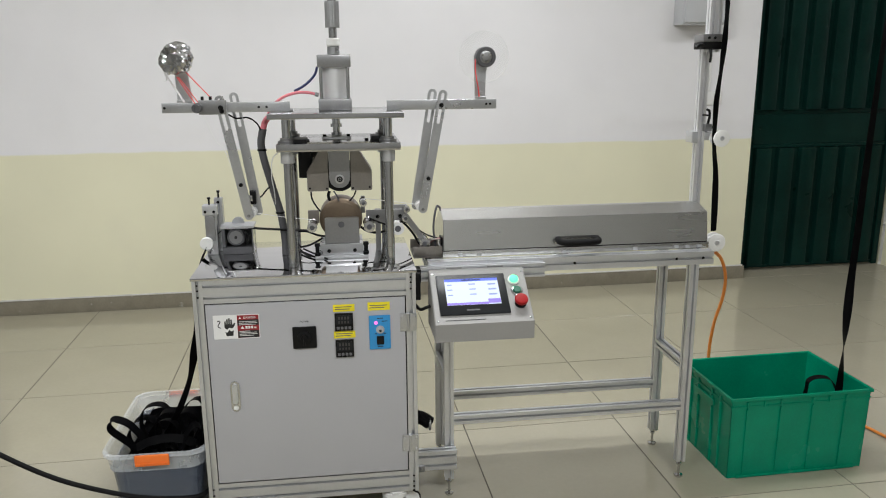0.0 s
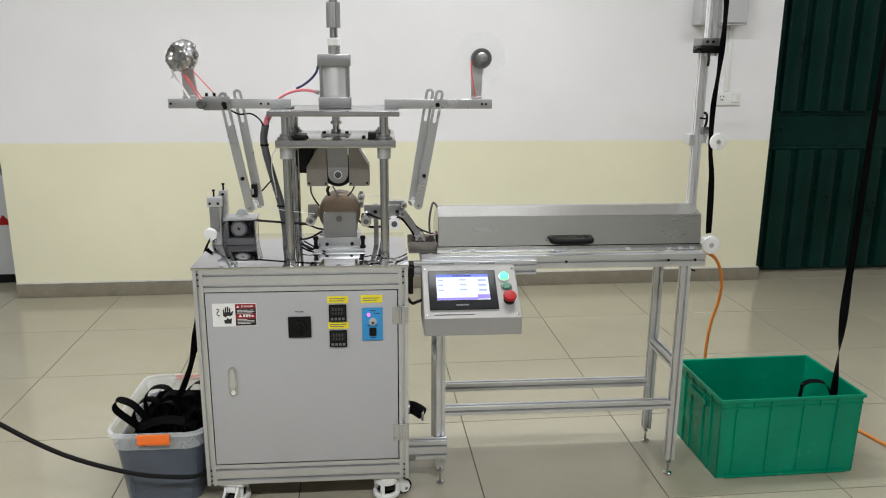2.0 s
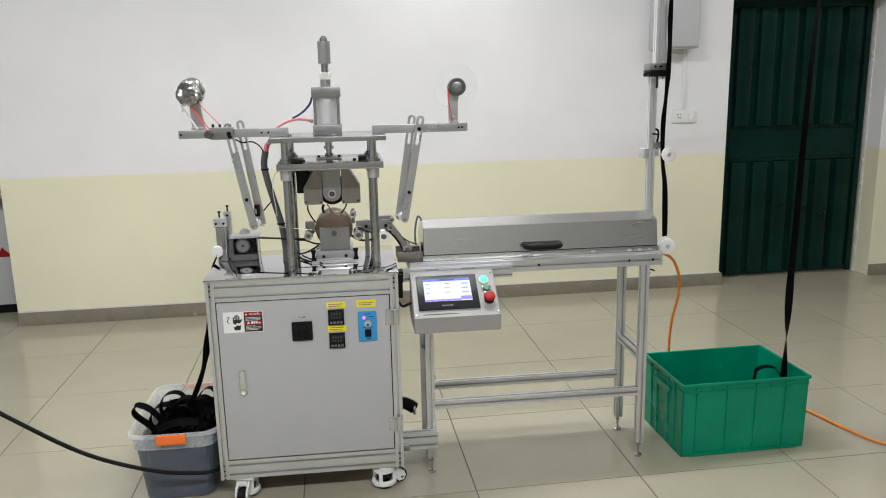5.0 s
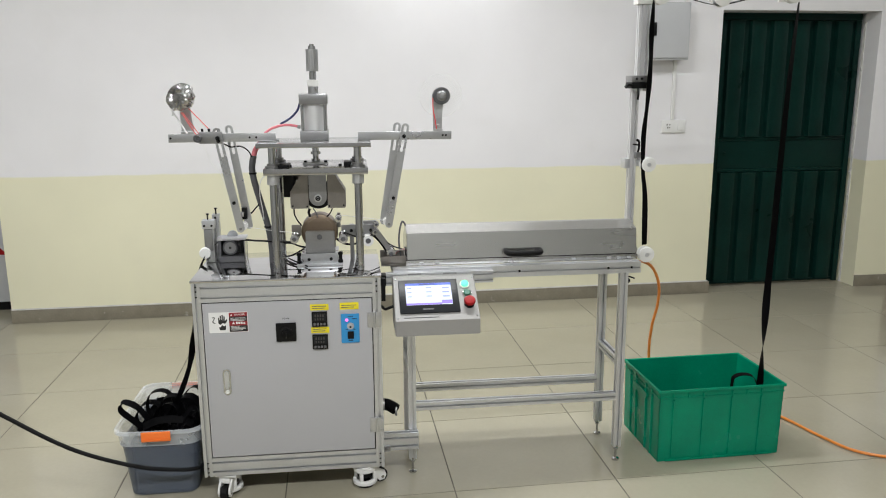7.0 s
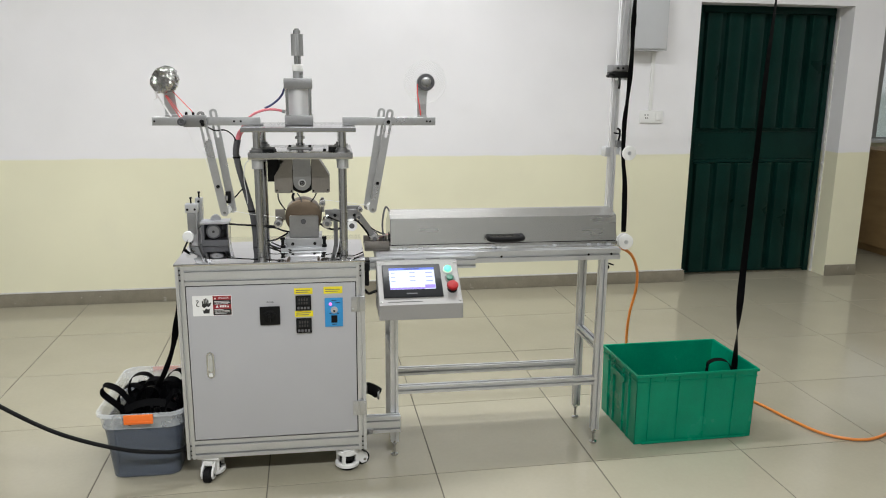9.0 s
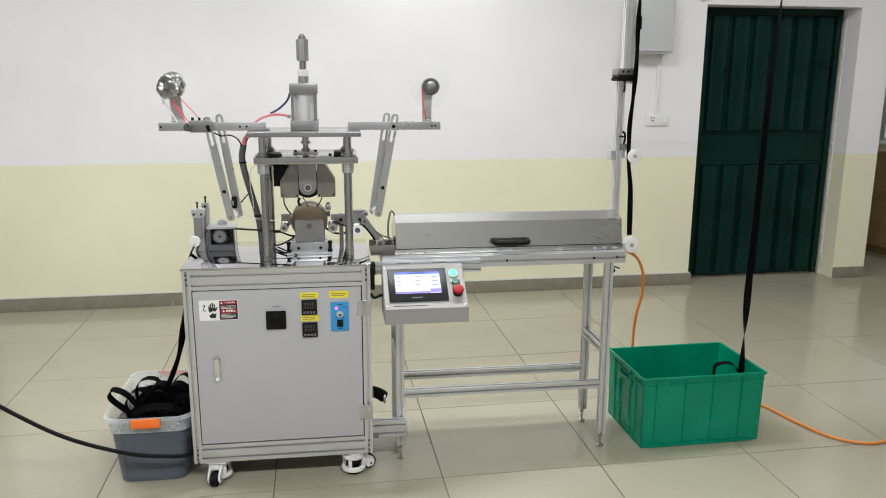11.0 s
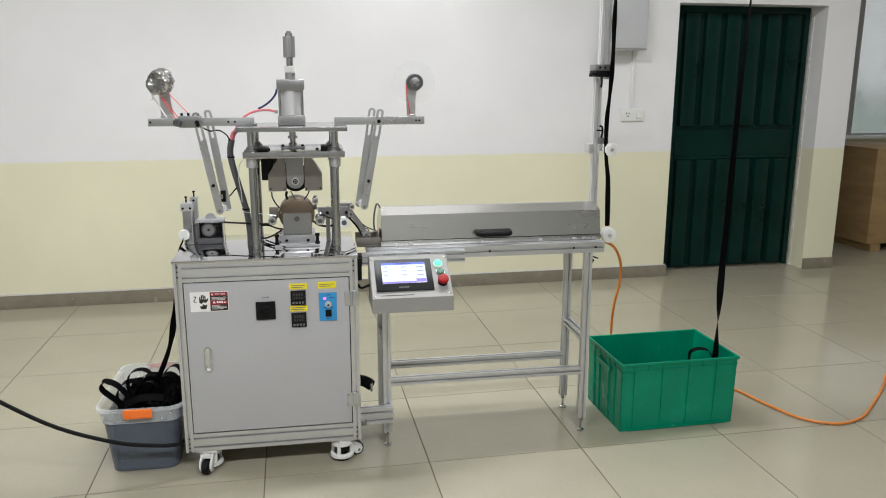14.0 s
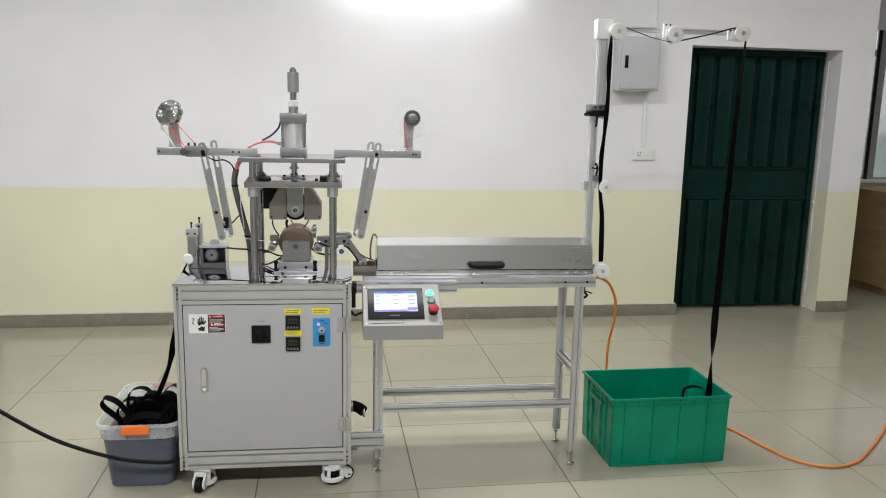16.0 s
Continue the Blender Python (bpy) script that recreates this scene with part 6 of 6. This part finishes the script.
for k in range(9):
    cx, cy0 = rnd.uniform(2.05, 2.17), rnd.uniform(0.20, 0.33)
    r, z, a0 = rnd.uniform(0.035, 0.07), 0.012 + 0.006 * k, rnd.uniform(0, 6)
    pts = [(cx + r * math.cos(a0 + t * 0.9), cy0 + 0.8 * r * math.sin(a0 + t * 0.9), z + 0.004 * math.sin(t * 1.7)) for t in range(7)]
    ribbon(bm, pts, [(math.cos(a0 + t * 0.9), math.sin(a0 + t * 0.9), rnd.uniform(-0.6, 0.9)) for t in range(7)], 0.024, 0.0014)
tagged(single("strap_heap", bm, M_CLOTH, "small heap of black webbing on the crate's bottom", "strap", (2.1, 0.26, 0.007)), kind="stuff")
bm = nb()
ribbon(bm, [(2.218, 0.205, 0.235), (2.205, 0.24, 0.272), (2.165, 0.25, 0.280), (2.128, 0.25, 0.268), (2.122, 0.25, 0.235), (2.118, 0.255, 0.16), (2.13, 0.26, 0.07)], [(0, 1, 0.3)] * 7, 0.020, 0.0016)
single("strap", bm, M_CLOTH, "loop of black webbing standing up inside the crate", "strap", (2.13, 0.26, 0.07))

# ---- clear tub with the finished strap ----
TX0, TX1, TY0, TY1, TH = -0.312, -0.012, 0.030, 0.500, 0.264
tub = thing("storage_tub", "clear plastic tub with orange clips, heaped with black strap", "tub", (-0.16, 0.26, 0))


def ring_at(z, inset, r=0.05):
    return [(x, y, z) for x, y in rounded(TX0 + inset, TX1 - inset, TY0 + inset, TY1 - inset, r, 6)]


bm = nb()
levels = [(0.0, 0.036), (0.004, 0.030), (0.20, 0.012), (0.2045, 0.006), (0.2045, 0.011), (0.196, 0.017), (0.008, 0.035)]
rings = [[bm.verts.new(p) for p in ring_at(z, i, 0.05 - i * 0.3)] for z, i in levels]
for u, v in zip(rings, rings[1:]):
    for i in range(len(u)):
        bm.faces.new((u[i], u[(i + 1) % len(u)], v[(i + 1) % len(v)], v[i]))
bm.faces.new(rings[0][::-1])
bm.faces.new(rings[-1])
part("body", bm, M_TUB, tub)
# paler copy of the same plastic, where no strap darkens the wall
M_TUB_PALE = clear("tub_wall_pale", (0.80, 0.84, 0.88), 0.22, 0.30)
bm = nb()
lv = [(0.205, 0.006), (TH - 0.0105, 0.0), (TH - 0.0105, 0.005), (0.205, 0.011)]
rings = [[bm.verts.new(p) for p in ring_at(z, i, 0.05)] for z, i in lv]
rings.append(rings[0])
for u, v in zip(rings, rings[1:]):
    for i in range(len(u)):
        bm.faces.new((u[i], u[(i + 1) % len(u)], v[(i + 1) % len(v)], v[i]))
part("upper_band", bm, M_TUB_PALE, tub, "upper part of the tub wall, in a paler copy of its plastic")
bm = nb()
lv = [(TH - 0.010, -0.0005), (TH - 0.010, -0.008), (TH + 0.002, -0.008), (TH + 0.0035, -0.004), (TH + 0.002, 0.001)]
rings = [[bm.verts.new(p) for p in ring_at(z, i, 0.052)] for z, i in lv]
rings.append(rings[0])
for u, v in zip(rings, rings[1:]):
    for i in range(len(u)):
        bm.faces.new((u[i], u[(i + 1) % len(u)], v[(i + 1) % len(v)], v[i]))
part("rim", bm, M_TUB_PALE, tub, "thicker whitish rim")
for y0, y1 in ((TY0 - 0.018, TY0 - 0.0085), (TY1 + 0.0085, TY1 + 0.018)):
    bm = nb()
    bx(bm, -0.214, -0.112, y0, y1, 0.231 if y0 < 0.2 else 0.238, 0.2665 if y0 < 0.2 else 0.258, 0.004)
    clip = part("clip", bm, M_ORANGE, tub, "bright orange locking clip")
    bm = nb()
    bx(bm, -0.210, -0.116, min(y0, y1) - (0.003 if y0 < 0.2 else -0.0098), min(y0, y1) - (0.0002 if y0 < 0.2 else -0.0125), 0.2375, 0.2425, 0.001)
    part("finger_lip", bm, M_ORANGE, clip)
# the heap: coils pressed in the tub, and loops on top
rnd = random.Random(21)
bm = nb()
for k in range(70):
    cx, cyy = rnd.uniform(-0.225, -0.085), rnd.uniform(0.115, 0.36)
    z = 0.012 + 0.175 * (k / 70) + rnd.uniform(0, 0.01)
    r, a0, e = rnd.uniform(0.03, 0.052), rnd.uniform(0, 6), rnd.uniform(0.7, 1.3)
    pts = []
    for t in range(9):
        x = cx + r * e * math.cos(a0 + t * 0.8)
        y = cyy + r * 1.25 * math.sin(a0 + t * 0.8)
        pts.append((min(max(x, -0.262), -0.058), min(max(y, 0.080), 0.45), z + 0.010 * math.sin(t * 1.3 + k)))
    ribbon(bm, pts, [(0.5 * math.cos(a0 + t), 0.5 * math.sin(a0 + t), rnd.uniform(-0.4, 1)) for t in range(9)], 0.026, 0.0016, 4)
for k in range(8):                           # coils lying against the tub's walls
    z, q = 0.030 + 0.0245 * k, 0.0425 - 0.020 * (k / 9)
    base = rounded(TX0 + 0.048, TX1 - q, TY0 + q, TY1 - q, 0.03, 4)
    pts = [(x, y, z + 0.004 * math.sin(7 * x + 9 * y + k)) for x, y in base]
    ribbon(bm, pts + [pts[0]], [(0.12 * math.sin(k), 0.12 * math.cos(k), 1)] * (len(pts) + 1), 0.030, 0.0014, 3)
tagged(single("strap_heap", bm, M_CLOTH, "heap of black webbing strap filling the clear tub", "strap", (-0.16, 0.26, 0.01)), kind="stuff")
LOOPS = [
    ([(-0.225, 0.12, 0.235), (-0.262, 0.11, 0.275), (-0.300, 0.10, 0.322), (-0.290, 0.115, 0.345), (-0.250, 0.125, 0.322), (-0.215, 0.13, 0.27), (-0.20, 0.13, 0.24)], (0.25, 1, 0.4)),
    ([(-0.200, 0.15, 0.24), (-0.222, 0.16, 0.30), (-0.215, 0.17, 0.345), (-0.185, 0.175, 0.362), (-0.150, 0.18, 0.352), (-0.130, 0.18, 0.31), (-0.145, 0.17, 0.25)], (0.15, 1, 0.1)),
    ([(-0.190, 0.12, 0.24), (-0.185, 0.12, 0.29), (-0.160, 0.12, 0.325), (-0.125, 0.12, 0.33), (-0.100, 0.12, 0.30), (-0.110, 0.12, 0.25)], (0.3, 1, -0.2)),
    ([(-0.130, 0.14, 0.24), (-0.115, 0.15, 0.31), (-0.085, 0.15, 0.345), (-0.050, 0.15, 0.34), (-0.035, 0.15, 0.30), (-0.060, 0.14, 0.245)], (0.4, 1, 0.3)),
    ([(-0.100, 0.10, 0.24), (-0.075, 0.10, 0.285), (-0.050, 0.10, 0.318), (-0.030, 0.11, 0.30), (-0.045, 0.11, 0.245)], (-0.4, 1, 0.5)),
    ([(-0.240, 0.20, 0.25), (-0.19, 0.22, 0.29), (-0.13, 0.24, 0.30), (-0.07, 0.24, 0.285), (-0.05, 0.23, 0.25)], (0.1, 0.4, 1)),
    ([(-0.150, 0.13, 0.21), (-0.170, 0.14, 0.28), (-0.160, 0.15, 0.335), (-0.120, 0.15, 0.350), (-0.085, 0.15, 0.325), (-0.080, 0.14, 0.26), (-0.09, 0.13, 0.21)], (0.2, 1, 0.25)),
    ([(-0.090, 0.20, 0.20), (-0.110, 0.21, 0.29), (-0.080, 0.22, 0.345), (-0.045, 0.22, 0.350), (-0.030, 0.21, 0.30), (-0.05, 0.20, 0.20)], (0.3, 1, 0.0)),
    ([(-0.250, 0.16, 0.20), (-0.268, 0.17, 0.26), (-0.245, 0.18, 0.305), (-0.205, 0.18, 0.315), (-0.175, 0.18, 0.28), (-0.18, 0.17, 0.20)], (0.2, 1, 0.3)),
    ([(-0.230, 0.105, 0.25), (-0.18, 0.10, 0.272), (-0.13, 0.10, 0.278), (-0.08, 0.10, 0.27), (-0.05, 0.105, 0.25)], (0.1, 0.6, 1)),
]
for pts, w in LOOPS:
    single("strap_loop", ribbon(nb(), pts, [w] * len(pts), 0.027, 0.0016), M_CLOTH, "loop of black webbing strap standing out of the tub", "strap", pts[0], "strap loops in the tub")
bm = nb()
ribbon(bm, [(0.060, 0.315, 0.902), (0.030, 0.300, 0.880), (0.004, 0.265, 0.846), (-0.012, 0.225, 0.80), (-0.015, 0.150, 0.72), (-0.017, 0.10, 0.63), (-0.028, 0.10, 0.56), (-0.046, 0.105, 0.48), (-0.078, 0.115, 0.395), (-0.115, 0.135, 0.32), (-0.15, 0.15, 0.26)],
       [(0, 1, 0), (0, 1, 0), (0.1, 1, 0), (0.1, 1, 0), (0.15, 1, 0), (0.4, 1, 0), (1, 0.5, 0), (0.6, 1, 0), (0.9, 0.8, 0), (1, 0.5, 0.5), (1, 0.2, 0.6)], 0.025, 0.0014)
single("strap", bm, M_CLOTH, "black webbing strap falling from the outlet rollers into the tub", "strap", (-0.15, 0.15, 0.26))

# ---- cables on the floor ----
bm = nb()
tube(bm, [(-1.75, -0.10, CEIL - 0.001), (-1.72, -0.10, 2.3), (-1.50, -0.09, 1.35), (-1.05, -0.07, 0.76), (-0.80, -0.06, 0.52), (-0.615, -0.05, 0.372), (-0.42, -0.05, 0.247), (-0.225, -0.035, 0.165), (-0.10, -0.015, 0.134), (-0.030, 0.008, 0.122), (-0.006, 0.05, 0.120), (0.011, 0.10, 0.120)], 0.0074, 12)
single("power_cable", bm, M_RUBBER, "thick black power cable hanging in a sag to the cabinet", "cable", (-0.42, -0.05, 0.24))
bm = nb()
tube(bm, [(1.690, 0.26, 0.775), (1.720, 0.28, 0.772), (1.775, 0.31, 0.735), (1.818, 0.345, 0.655), (1.832, 0.38, 0.56), (1.828, 0.42, 0.45), (1.838, 0.462, 0.32), (1.86, 0.49, 0.16), (1.92, 0.52, 0.03), (2.06, 0.53, 0.008), (2.28, 0.52, 0.008), (2.43, 0.42, 0.008), (2.50, 0.20, 0.008), (2.56, 0.05, 0.008), (2.68, -0.025, 0.008), (2.82, 0.01, 0.008), (2.95, 0.11, 0.008), (3.15, 0.29, 0.008), (3.36, 0.50, 0.008), (3.9, 0.95, 0.008)], 0.006, 10)
single("air_line", bm, M_HOSE_O, "orange air line hanging from the stand and snaking over the floor", "hose", (1.92, 0.52, 0))
bm = nb()
tube(bm, [(1.655, 0.31, 0.774), (1.662, 0.30, 0.748), (1.658, 0.30, 0.718), (1.664, 0.30, 0.700), (1.672, 0.30, 0.690), (1.660, 0.30, 0.680), (1.650, 0.30, 0.690)], 0.005, 8)
tube(bm, [(1.645, 0.30, 0.712), (1.668, 0.295, 0.708), (1.692, 0.295, 0.700)], 0.003, 8)
single("wire_hook", bm, M_BLACK, "bent black hook under the end of the stand", "hook", (1.655, 0.31, 0.774))
bm = nb()
for k in range(4):
    tube(bm, [(1.49 + 0.012 * k, 0.30, 0.770), (1.50 + 0.012 * k, 0.30, 0.745), (1.53 + 0.008 * k, 0.31, 0.732), (1.55, 0.32, 0.745)], 0.003, 6)
tagged(single("wire", bm, M_BLUE_H, "bunch of dark wires under the tunnel", "wire", (1.52, 0.31, 0.745)), kind="stuff")

# ---- the floor's tiles, one by one ----
PITCH, JOINT, TU, TV = 0.621, 0.0042, 0.905, -0.077


def tile_mesh():
    bm = nb()
    h = (PITCH - JOINT) / 2
    bx(bm, -h, h, -h, h, -0.010, 0.0)
    bmesh.ops.bevel(bm, geom=[e for e in bm.edges if e.verts[0].co.z > -0.001 and e.verts[1].co.z > -0.001], offset=0.0006, segments=1, affect="EDGES")
    return mesh_of("tile", bm, M_TILE, False)


TILE = tile_mesh()
FLOOR_INV = ORIGIN[floor].inverted()
rnd = random.Random(3)
for i in range(-7, 10):
    for j in range(-7, 8):
        u, v = TU + (i + 0.5) * PITCH, TV + (j + 0.5) * PITCH
        if LEFT + 0.2 < u < RIGHT - 0.2 and FRONT_V + 0.2 < v < FAR_V - 0.2:
            t = new("tile", TILE)
            t.parent = floor
            t.matrix_basis = pose(u, v, rnd.uniform(-0.0003, 0.0), rnd.uniform(-0.015, 0.015), rnd.uniform(-0.015, 0.015), 0)



def motions():
    """Everything in the place stands still while it is filmed; the camera alone is carried."""
    return None


motions()
